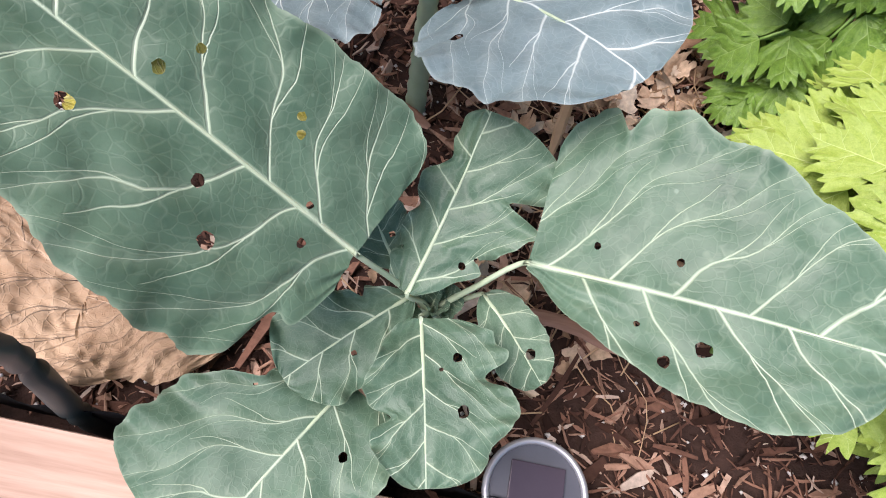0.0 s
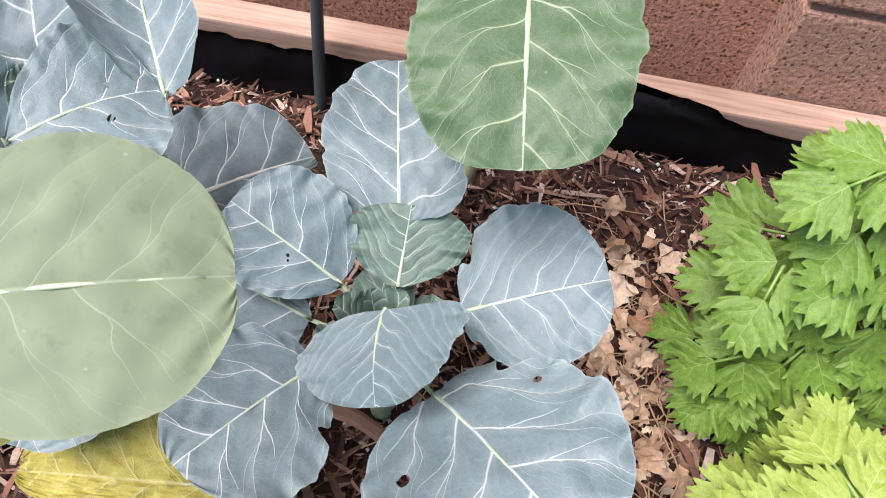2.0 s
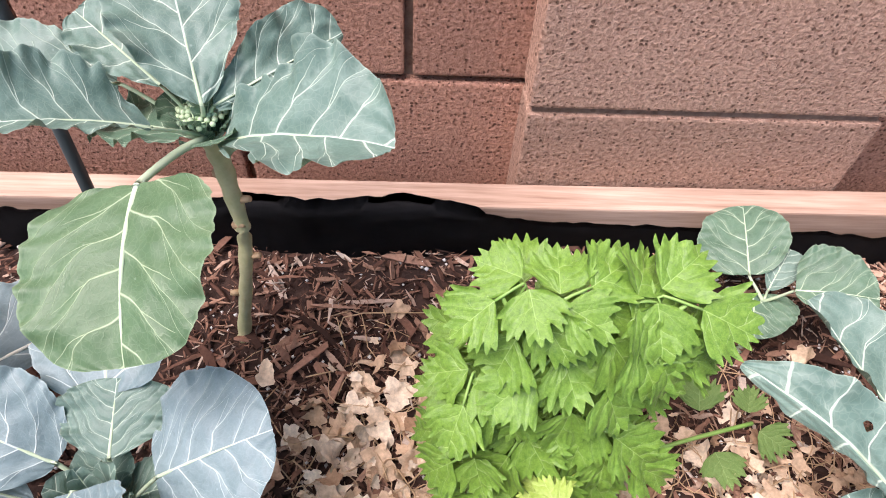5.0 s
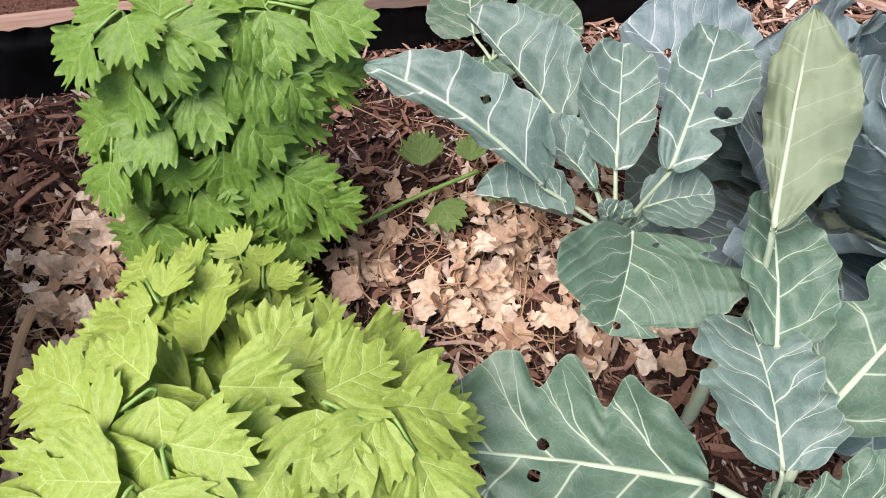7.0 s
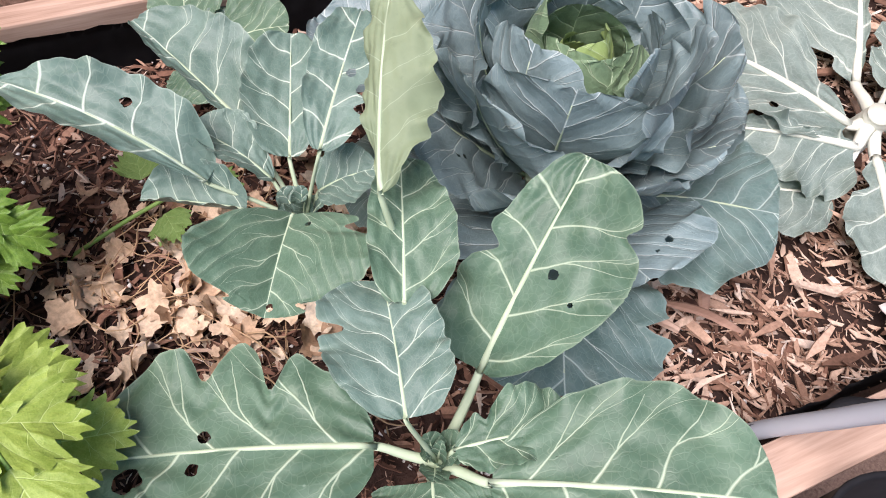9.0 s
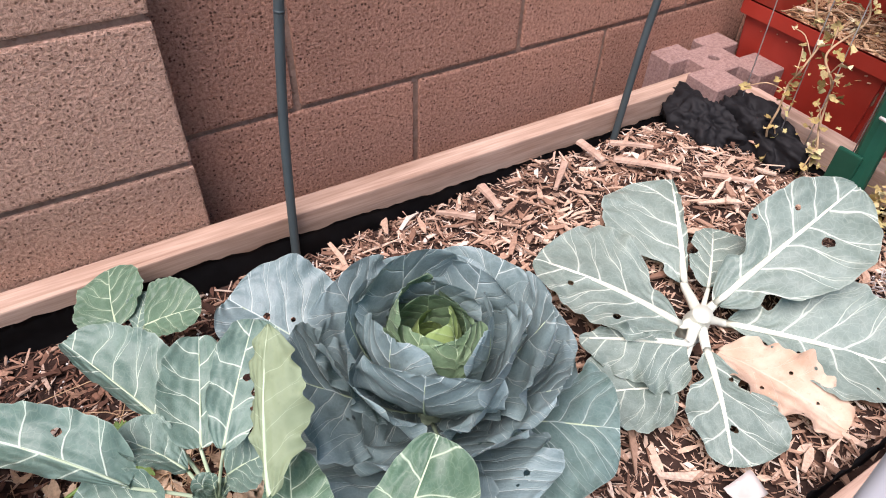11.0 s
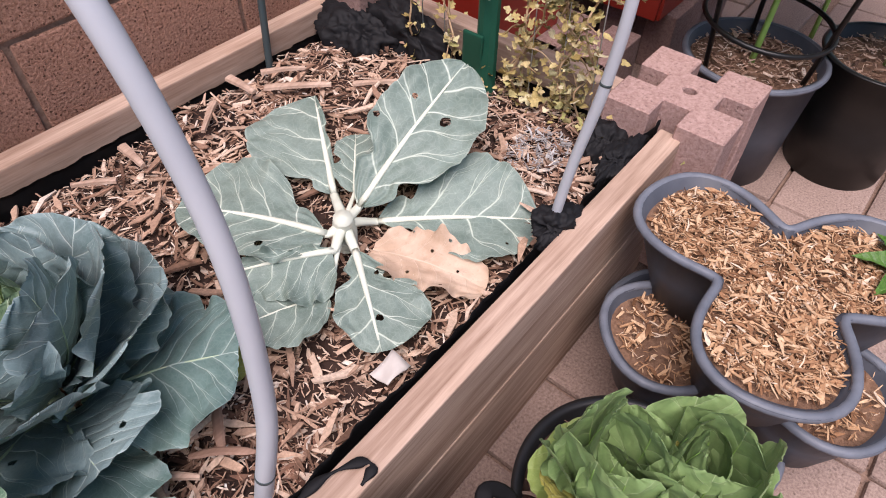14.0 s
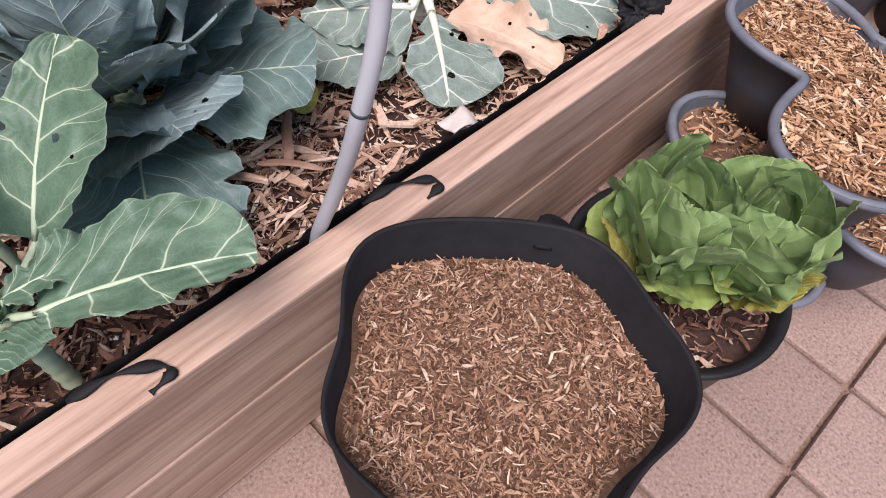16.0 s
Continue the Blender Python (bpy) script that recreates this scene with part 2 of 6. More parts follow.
CHIPS = islands("pale_chip", [(0.0, (0.085, 0.045, 0.032)), (0.2, (0.28, 0.165, 0.115)), (0.6, (0.56, 0.385, 0.285)), (0.9, (0.74, 0.58, 0.465)), (1.0, (0.84, 0.75, 0.67))])
GOLDCHIP = islands("golden_chip", [(0.0, (0.12, 0.058, 0.03)), (0.25, (0.34, 0.18, 0.095)), (0.6, (0.58, 0.36, 0.205)), (0.9, (0.72, 0.51, 0.33)), (1.0, (0.82, 0.68, 0.54))])
FINECHIP = islands("fine_chip", [(0.0, (0.085, 0.042, 0.026)), (0.3, (0.24, 0.130, 0.080)), (0.65, (0.42, 0.255, 0.165)), (0.92, (0.60, 0.42, 0.30)), (1.0, (0.78, 0.65, 0.52))])
PERLITE = plain("perlite", (0.6, 0.58, 0.55), (0.8, 0.79, 0.77), 0.9, 200)
LITTER = islands("dry_leaf", [(0.0, (0.36, 0.23, 0.14)), (0.3, (0.62, 0.46, 0.32)), (0.7, (0.78, 0.64, 0.48)), (1.0, (0.86, 0.75, 0.60))])
STRAW = plain("straw", (0.38, 0.25, 0.14), (0.58, 0.42, 0.26), 0.7, 40)
GREEN = leaf_material("green_blade", (0.056, 0.114, 0.072), (0.132, 0.226, 0.148), (0.56, 0.69, 0.50))
BLUE = leaf_material("blue_blade", (0.112, 0.172, 0.180), (0.212, 0.292, 0.305), (0.66, 0.77, 0.74))
GREY = leaf_material("greygreen_blade", (0.082, 0.148, 0.118), (0.175, 0.265, 0.220), (0.66, 0.78, 0.64))
DEEP = leaf_material("cabbage_blade", (0.0744, 0.134, 0.12), (0.18, 0.274, 0.254), (0.54, 0.66, 0.60), 7.0, 0.40, 0.034, 0.06, 0.55)
HEART = leaf_material("cabbage_heart", (0.10, 0.175, 0.10), (0.225, 0.335, 0.19), (0.52, 0.66, 0.42), 7.0, 0.42, 0.034, 0.06, 0.55)
PALE = leaf_material("pale_underside", (0.175, 0.232, 0.135), (0.265, 0.330, 0.200), (0.35, 0.43, 0.29), 5.0, 0.65, 0.014, 0.0, 0.12)
YELLOW = leaf_material("yellow_blade", (0.26, 0.25, 0.035), (0.55, 0.50, 0.12), (0.58, 0.56, 0.24), 7.0, 0.6, 0.03, 0.2)
TANLEAF = leaf_material("dead_tan_blade", (0.24, 0.155, 0.09), (0.54, 0.40, 0.265), (0.58, 0.44, 0.31), 6.0, 0.8, 0.020, 0.10, 0.9)
GREYBLUE = leaf_material("waxy_cabbage_blade", (0.116, 0.179, 0.183), (0.254, 0.348, 0.356), (0.62, 0.73, 0.70), 7.0, 0.40, 0.034, 0.06, 0.55)
RIB = plain("pale_rib", (0.36, 0.47, 0.29), (0.55, 0.65, 0.48), 0.5, 40)
WHITERIB = plain("white_rib", (0.60, 0.64, 0.52), (0.78, 0.80, 0.70), 0.5, 40)
STALK = plain("stalk_bark", (0.36, 0.38, 0.19), (0.64, 0.63, 0.40), 0.7, 60, 0.003)
CELERY = leaf_material("celery_blade", (0.075, 0.170, 0.022), (0.215, 0.365, 0.058), (0.33, 0.49, 0.15), 3.0, 0.32, 0.022, 0.03)
LIME = leaf_material("lime_blade", (0.205, 0.315, 0.040), (0.375, 0.495, 0.105), (0.52, 0.66, 0.24), 3.0, 0.34, 0.022, 0.03)
LETTUCE = leaf_material("lettuce_blade", (0.145, 0.245, 0.085), (0.285, 0.405, 0.160), (0.46, 0.58, 0.30), 5.0, 0.5, 0.016, 0.03, 0.5)
LETTUCEOUT = leaf_material("outer_lettuce_blade", (0.21, 0.31, 0.075), (0.38, 0.46, 0.14), (0.50, 0.60, 0.27), 5.0, 0.5, 0.010, 0.03, 0.4)
PVC = plain("grey_pvc", (0.40, 0.42, 0.46), (0.50, 0.52, 0.55), 0.4, 12, 0.0003)
DARKPVC = plain("dark_hose", (0.035, 0.052, 0.055), (0.065, 0.085, 0.09), 0.45, 12, 0.0003)
STAKE = plain("green_stake", (0.006, 0.05, 0.03), (0.014, 0.085, 0.052), 0.4, 30, 0.0004)
RED = plain("red_plastic", (0.30, 0.026, 0.016), (0.42, 0.045, 0.028), 0.4, 14, 0.0004)
GREYPOT = plain("slate_plastic", (0.040, 0.046, 0.060), (0.085, 0.092, 0.112), 0.5, 25, 0.0006)
BLACKPOT = plain("black_plastic", (0.006, 0.006, 0.006), (0.02, 0.019, 0.019), 0.4, 25, 0.0004)
VINE = islands("dry_vine", [(0.0, (0.28, 0.21, 0.07)), (0.35, (0.52, 0.42, 0.18)), (0.6, (0.60, 0.50, 0.27)), (0.8, (0.42, 0.42, 0.16)), (1.0, (0.74, 0.67, 0.46))])
STRING = plain("string", (0.5, 0.5, 0.48), (0.7, 0.7, 0.68), 0.8, 40)
ASH = islands("ash", [(0.0, (0.30, 0.29, 0.29)), (1.0, (0.62, 0.61, 0.61))])
PAPER = plain("paper", (0.55, 0.50, 0.46), (0.70, 0.66, 0.62), 0.9, 40)
STEEL = plain("brushed_steel", (0.35, 0.36, 0.38), (0.5, 0.51, 0.53), 0.35, 40, 0.0002, 0.6)
SOLAR = plain("solar_cell", (0.035, 0.028, 0.04), (0.07, 0.055, 0.07), 0.25, 20, 0.0002)
WAXY = leaf_material("waxy_harvested_blade", (0.140, 0.196, 0.168), (0.262, 0.335, 0.295), (0.70, 0.79, 0.68), 5.0, 0.5, 0.040, 0.08, 0.5)
CREAM = leaf_material("pale_dead_blade", (0.46, 0.31, 0.21), (0.74, 0.57, 0.44), (0.72, 0.57, 0.44), 6.0, 0.8, 0.014, 0.06)
FRESH = leaf_material("fresh_green_blade", (0.058, 0.118, 0.052), (0.115, 0.195, 0.098), (0.48, 0.60, 0.38))
BROWNMIX = plain("brown_mix", (0.10, 0.052, 0.032), (0.30, 0.18, 0.115), 0.95, 160, 0.004, strength=0.9)
LIMEHEART = leaf_material("cabbage_core", (0.20, 0.30, 0.09), (0.36, 0.48, 0.17), (0.52, 0.66, 0.36), 7.0, 0.42, 0.03, 0.06)
# slate plastic of the pots with the light on their rims painted in
RIMGREY = plain("lit_slate_rim", (0.095, 0.108, 0.135), (0.19, 0.205, 0.24), 0.5, 40, 0.0006)
MOTTLED = leaf_material("mottled_blade", (0.040, 0.075, 0.012), (0.24, 0.245, 0.040), (0.26, 0.31, 0.12), 6.0, 0.6, 0.03, 0.2)
PILASTER = rough_stone("light_tan_block", (0.28, 0.158, 0.110), (0.74, 0.49, 0.37), 200, 0.009, 1.0, 190, 0.8)


# ---- helpers for building ----
ORIGIN = {}
RNG = np.random.RandomState(7)


def thing(name, at, label, category, group="", kind=""):
    e = new(name)
    e.empty_display_size = 0.05
    e.location = at
    ORIGIN[e.name] = Vector(at)
    return tagged(e, label, category, group, kind)


def link_mesh(name, me, material, parent=None, label="", smooth=True):
    me.materials.append(material)
    if smooth:
        me.shade_smooth()
    ob = new(name, me)
    if parent:
        ob.parent = parent
        ORIGIN[ob.name] = ORIGIN[parent.name]
    return tagged(ob, label)


def part(name, bm, material, parent=None, label="", smooth=True):
    """A bmesh in world metres becomes one mesh object under its parent."""
    if parent:
        bmesh.ops.translate(bm, verts=bm.verts, vec=-ORIGIN[parent.name])
    # rolled rim in a paler grey that stands in for light catching it
    me = bpy.data.meshes.new(name)
    bm.to_mesh(me)
    bm.free()
    return link_mesh(name, me, material, parent, label, smooth)


def lone(name, bm, material, label, category, kind="", group="", smooth=True):
    c = sum((v.co for v in bm.verts), Vector()) / max(1, len(bm.verts))
    c.z = min(v.co.z for v in bm.verts)
    bmesh.ops.translate(bm, verts=bm.verts, vec=-c)
    me = bpy.data.meshes.new(name)
    bm.to_mesh(me)
    bm.free()
    ob = link_mesh(name, me, material, None, label, smooth)
    ob.location = c
    ORIGIN[ob.name] = c
    return tagged(ob, label, category, group, kind)


def box(bm, lo, hi, bevel=0.0):
    c = [(a + b) / 2 for a, b in zip(lo, hi)]
    s = [b - a for a, b in zip(lo, hi)]
    r = bmesh.ops.create_cube(bm, size=1, matrix=Matrix.Translation(c) @ Matrix.Diagonal((*s, 1)))
    if bevel:
        edges = list({e for v in r["verts"] for e in v.link_edges})
        bmesh.ops.bevel(bm, geom=edges, offset=bevel, segments=2, affect="EDGES", profile=0.6)
    return bm


def spline(pts, n):
    """Smooth points through the given ones."""
    p = np.array(pts, float)
    p = np.vstack([2 * p[0] - p[1], p, 2 * p[-1] - p[-2]])
    out = []
    for s in np.linspace(0, len(p) - 3 - 1e-6, n):
        i, f = int(s), s - int(s)
        a, b, c, d = p[i:i + 4]
        out.append(0.5 * (2 * b + (c - a) * f + (2 * a - 5 * b + 4 * c - d) * f ** 2 + (3 * b - a - 3 * c + d) * f ** 3))
    return [Vector(o) for o in out]


def tube(bm, pts, radii, sides=10, cap=True, flat=1.0):
    pts = [Vector(p) for p in pts]
    if isinstance(radii, (int, float)):
        radii = [radii] * len(pts)
    rings, up = [], Vector((0.03, 0.05, 1))
    for i, p in enumerate(pts):
        d = (pts[min(i + 1, len(pts) - 1)] - pts[max(i - 1, 0)]).normalized()
        a = d.cross(up)
        a = a.normalized() if a.length > 1e-4 else Vector((1, 0, 0))
        b = a.cross(d).normalized()
        rings.append([bm.verts.new(p + radii[i] * (a * math.cos(q) + b * flat * math.sin(q))) for q in (2 * math.pi * k / sides for k in range(sides))])
    for r, s in zip(rings, rings[1:]):
        for k in range(sides):
            bm.faces.new((r[k], r[(k + 1) % sides], s[(k + 1) % sides], s[k]))
    if cap:
        bm.faces.new(rings[0][::-1])
        bm.faces.new(rings[-1])
    return bm


def soil_height(x, y):
    n = noise.noise(Vector((x * 6, y * 6, 3.1))) * 0.014 + noise.noise(Vector((x * 17, y * 17, 1.7))) * 0.006
    rise = 0.018 * min(1, max(0, (x - 0.0) / 0.4)) - 0.030 * math.exp(-((x - 0.29) / 0.20) ** 4 - ((y + 0.60) / 0.20) ** 4)
    return 0.428 + rise + n


def bits(name, n, area, height, size, material, label, category, lift=0.003, tilt=0.35, keep=None, parent=None, thick=(0.15, 0.35)):
    """Loose slivers lying on a surface: one object, real geometry."""
    v, f = [], []
    (x0, x1), (y0, y1) = area
    sec = np.array([[-0.5, -0.5], [0.5, -0.5], [0.5, 0.5], [-0.5, 0.5]])
    quads = [(3, 2, 1, 0), (8, 9, 10, 11)] + [(4 * k + i, 4 * k + (i + 1) % 4, 4 * k + 4 + (i + 1) % 4, 4 * k + 4 + i) for k in (0, 1) for i in range(4)]
    made = 0
    while made < n:
        x, y = RNG.uniform(x0, x1), RNG.uniform(y0, y1)
        if keep and not keep(x, y):
            continue
        ln = size[0] + (size[1] - size[0]) * RNG.rand() ** 2.6
        w = min(ln * (0.08 + 0.30 * RNG.rand() ** 2.0), 0.012)
        th = max(0.0009, w * RNG.uniform(*thick))
        ends = RNG.uniform((0.08, 0.75, 0.04), (0.85, 1.05, 0.65))
        bend, sag, cut = RNG.normal(0, 0.05) * ln, RNG.normal(0, 0.04) * ln, RNG.normal(0, 0.5, 2)
        c = np.zeros((12, 3))
        for k, (p, e) in enumerate(zip((-0.5, RNG.uniform(-0.15, 0.15), 0.5), ends)):
            q = sec * (w * e, th * (0.6 + 0.4 * e))
            slant = (cut[0], 0.0, cut[1])[k] * q[:, 0]
            c[4 * k:4 * k + 4] = np.stack([np.full(4, p * ln) + slant, q[:, 0] + (bend if k == 1 else 0), q[:, 1] + (sag if k == 1 else 0)], 1)
        e = Euler((RNG.normal(0, tilt * 0.9), RNG.normal(0, tilt * 0.5), RNG.uniform(0, 6.283))).to_matrix()
        c = c @ np.array(e).T + (x, y, height(x, y) + lift + abs(RNG.normal(0, lift)))
        b = len(v)
        v.extend(c.tolist())
        f.extend(tuple(b + i for i in q) for q in quads)
        made += 1
    me = bpy.data.meshes.new(name)
    o = ORIGIN[parent.name] if parent else Vector((0, 0, 0))
    me.from_pydata([(a - o.x, b2 - o.y, c2 - o.z) for a, b2, c2 in v], [], f)
    ob = link_mesh(name, me, material, parent, label, smooth=False)
    return tagged(ob, label, category if not parent else "", "", "stuff")


# ---- ground, wall and bed ----
bm = bmesh.new()
bmesh.ops.create_grid(bm, x_segments=8, y_segments=8, size=60)
bmesh.ops.translate(bm, verts=bm.verts, vec=(0, 0, 0.188))
ground = lone("ground", bm, SAND, "sandy ground between the pavers", "ground", "structure")

RIM, FLOOR = 0.505, 0.2
COURSE, BLOCK_L = 0.2032, 0.4064
wall = thing("wall_north", (0, 0.1, FLOOR), "tan split-textured concrete block garden wall", "wall", kind="structure")
bm = bmesh.new()
box(bm, (-3.2, 0.006, FLOOR - 0.1), (6.0, 0.2, 1.82))
part("mortar", bm, MORTAR, wall, "recessed mortar behind the blocks", smooth=False)


def block_mesh(name, length, height, depth, seed):
    bm = bmesh.new()
    box(bm, (-length / 2, -depth, -height / 2), (length / 2, 0, height / 2), 0.004)
    return bm


BLOCKS = {}
PX0, PX1, PFACE = -0.574, -0.174, -0.061


def wall_block(x0, x1, z0, face, depth=0.09, gap=0.009):
    global BLOCKS
    key = (round(x1 - x0, 3), round(depth, 3), gap)
    if key not in BLOCKS:
        me = bpy.data.meshes.new("block")
        b = block_mesh("block", x1 - x0 - gap, COURSE - 0.009, depth, 0)
        b.to_mesh(me)
        b.free()
        me.materials.append(PILASTER if face == PFACE else BLOCK)
        BLOCKS[key] = me
    ob = new("block", BLOCKS[key])
    ob.parent = wall
    ob.location = Vector(((x0 + x1) / 2, face + depth, z0 + COURSE / 2)) - ORIGIN[wall.name]
    return ob


for k in range(-2, 6):
    z = 0.61 + k * COURSE
    odd = k % 2  # course above z = 0.61 is even
    x = 0.0 if not odd else COURSE
    start = x - BLOCK_L
    wall_block(PX1 - 0.05, x, z, 0.0, gap=0.012)
    while x < 5.8:
        wall_block(x, x + BLOCK_L, z, 0.0, gap=0.010)
        x += BLOCK_L
    x = -0.704 if not odd else -0.907
    wall_block(x, PX0 + 0.05, z, -0.010)
    while x > -3.0:
        wall_block(x - BLOCK_L, x, z, -0.010)
        x -= BLOCK_L
    wall_block(PX0, PX1, z, PFACE, 0.085, 0.0)
bm = bmesh.new()
box(bm, (PX0 + 0.006, PFACE + 0.006, FLOOR - 0.1), (PX1 - 0.006, 0.0, 1.82))
part("pilaster_core", bm, MORTAR, wall, "mortar of the pilaster", smooth=False)

bed = thing("raised_bed", (-0.4, -0.43, FLOOR), "cedar board raised garden bed against the block wall", "garden bed")
X0, X1 = -1.66, 0.790
YB, YF = -0.105, -0.783


def board(name, lo, hi, material, label=""):
    bm = bmesh.new()
    box(bm, lo, hi, 0.003)
    bmesh.ops.subdivide_edges(bm, edges=[e for e in bm.edges if e.calc_length() > 0.5], cuts=24)
    for v in bm.verts:
        v.co.z += 0.0012 * noise.noise(v.co * 4)
        v.co.y += 0.0015 * noise.noise(v.co * 3 + Vector((5, 1, 2)))
    return part(name, bm, material, bed, label, smooth=False)


MIDZ = 0.374
for z0, z1 in ((FLOOR + 0.004, MIDZ - 0.002), (MIDZ + 0.002, RIM)):
    board("board", (X0, YB, z0), (X1 + 0.03, YB + 0.039, z1), WOOD)
    board("board", (X0, YF - 0.039, z0), (X1, YF, z1), WOOD)
    board("board", (X0 - 0.039, YF - 0.02, z0), (X0 - 0.001, YB + 0.02, z1), WOODY)
for z0, z1 in ((FLOOR + 0.004, MIDZ - 0.002), (MIDZ + 0.002, RIM)):
    board("board", (X1 + 0.046, YF + 0.06, z0), (X1 + 0.085, YB - 0.06, z1), WOODY)

# soil
bm = bmesh.new()
NX, NY = 260, 80
grid = [[bm.verts.new((X0 + (X1 + 0.03 - X0) * i / NX, YF + (YB - YF) * j / NY, 0)) for j in range(NY + 1)] for i in range(NX + 1)]
for i in range(NX):
    for j in range(NY):
        bm.faces.new((grid[i][j], grid[i + 1][j], grid[i + 1][j + 1], grid[i][j + 1]))
for v in bm.verts:
    v.co.z = soil_height(v.co.x, v.co.y) + 0.002 * noise.noise(v.co * 70)
soil = lone("soil", bm, SOIL, "dark damp potting soil filling the raised bed", "soil", "structure")


# black liner along the boards, with a loose wrinkled upper edge
def liner_strip(name, a, b, inward, top, label):
    bm = bmesh.new()
    a, b = Vector(a), Vector(b)
    n = int((b - a).length / 0.008)
    cols = []
    for i in range(n + 1):
        p = a.lerp(b, i / n)
        s = (b - a).length * i / n
        t = top(s, p)
        col = []
        for j in range(11):
            f = j / 10
            z = 0.40 + (t - 0.40) * f
            off = 0.005 + 0.004 * (1 + noise.noise(Vector((s * 14, z * 30, 2)))) + 0.003 * (1 + noise.noise(Vector((s * 45, z * 40, 7))))
            if f == 1:
                off += 0.004 * noise.noise(Vector((s * 60, 0, 0)))
            if z > RIM + 0.002:  # folds back over the top of the board
                off, z = off - (z - RIM) * 0.9 - 0.006, RIM + 0.0045
            q = p + Vector(inward) * off
            col.append(bm.verts.new((q.x, q.y, z)))
        cols.append(col)
    for c, d in zip(cols, cols[1:]):
        for j in range(10):
            bm.faces.new((c[j], d[j], d[j + 1], c[j + 1]))
    bmesh.ops.solidify(bm, geom=bm.faces, thickness=0.0012)
    return lone(name, bm, FILM, label, "liner")


def back_top(s, p):
    base = np.interp(p.x, (-1.66, -1.33, -1.21, -1.08, -0.96, -0.89, -0.80, -0.70, -0.62, -0.56, -0.47, -0.33, -0.12, 0.2), (0.48, 0.520, 0.502, 0.494, 0.498, 0.524, 0.512, 0.526, 0.508, 0.494, 0.494, 0.488, 0.480, 0.468))
    return float(base) + 0.003 * noise.noise(Vector((p.x * 17, 3, 0)))


liner_strip("liner", (X0, YB, 0), (X1 + 0.03, YB, 0), (0, -1, 0), back_top, "wrinkled black liner tacked inside the back board")
liner_strip("liner", (X1 + 0.03, YF, 0), (X0, YF, 0), (0, 1, 0), lambda s, p: 0.500 + 0.007 * noise.noise(Vector((p.x * 5, 1, 0))), "black liner inside the front board")
liner_strip("liner", (X1 + 0.03, YB, 0), (X1 + 0.03, YF, 0), (-1, 0, 0), lambda s, p: 0.468 + 0.02 * noise.noise(Vector((p.y * 6, 4, 0))), "black liner inside the end board")


def crumple(at, size, seed, label):
    """A scrunched end of liner fabric, flattened into folds."""
    bm = bmesh.new()
    bmesh.ops.create_icosphere(bm, subdivisions=5, radius=1)
    for v in bm.verts:
        d = v.co.normalized()
        k = Vector((d.x * 2.6 + seed, d.y * 2.6, d.z * 1.2))
        f = 0.80 + 0.50 * noise.noise(k * 0.6) + 0.35 * (0.5 - abs(noise.noise(k))) + 0.22 * (0.5 - abs(noise.noise(k * 2.3))) + 0.08 * noise.noise(k * 6)
        v.co = Vector((d.x * size[0] * f, d.y * size[1] * f, d.z * size[2] * f)) + Vector(at)
    return lone("crumpled_liner", bm, FILM, label, "liner")


crumple((0.748, -0.170, 0.462), (0.072, 0.080, 0.058), 1.0, "crumpled black liner bunched in the back corner")
crumple((0.785, -0.262, 0.475), (0.035, 0.090, 0.055), 2.0, "crumpled black liner hanging inside the end board")
crumple((0.760, -0.715, 0.452), (0.050, 0.038, 0.036), 3.0, "crumpled black liner bunched in the front corner")
crumple((0.700, -0.764, 0.494), (0.060, 0.022, 0.018), 3.6, "black liner pulled over the front board")
crumple((0.513, -0.768, 0.498), (0.045, 0.030, 0.024), 4.0, "black liner gathered round the hoop foot")
for x, s in ((0.092, 5.0), (-0.205, 6.0)):
    bm = bmesh.new()
    tube(bm, spline([(x - 0.055, -0.780, 0.503), (x - 0.02, -0.786, 0.509), (x + 0.012, -0.802, 0.509), (x + 0.016, -0.814, 0.508), (x - 0.004, -0.818, 0.507)], 22), [0.004 + 0.0025 * math.sin(i * 0.9 + s) for i in range(22)], 8, flat=0.5)
    lone("liner_flap", bm, FILM, "black liner scrap folded over the board", "liner")


# ---- paving ----
paving = thing("pavement", (0.6, -1.3, FLOOR), "tumbled tan concrete pavers on sand", "pavement", kind="structure")
PAVES = {}


def paver(x0, x1, y0, y1):
    key = (round(x1 - x0, 3), round(y1 - y0, 3))
    if key not in PAVES:
        b = bmesh.new()
        w, h = (x1 - x0 - 0.007) / 2, (y1 - y0 - 0.007) / 2
        box(b, (-w, -h, -0.04), (w, h, 0), 0.006)
        me = bpy.data.meshes.new("paver")
        b.to_mesh(me)
        b.free()
        me.materials.append(PAVER)
        PAVES[key] = me
    ob = new("paver", PAVES[key])
    ob.parent = paving
    ob.location = Vector(((x0 + x1) / 2, (y0 + y1) / 2, FLOOR + RNG.uniform(-0.0015, 0.0015))) - ORIGIN[paving.name]
    ob.rotation_euler = (RNG.normal(0, 0.004), RNG.normal(0, 0.004), RNG.normal(0, 0.006))


P = 0.163
for j in range(16):
    y1 = -0.785 - j * P
    i = 0
    x = -1.8 + (0.0815 if j % 2 else 0)
    while x < 3.2:
        w = P if RNG.rand() < 0.62 else 1.5 * P
        paver(x, x + w, y1 - P, y1)
        x += w
for j in range(5):
    x = 0.86
    y1 = 0.0 - j * P + 0.058
    while x < 3.2:
        w = P if RNG.rand() < 0.62 else 1.5 * P
        paver(x, x + w, y1 - P, y1)
        x += w


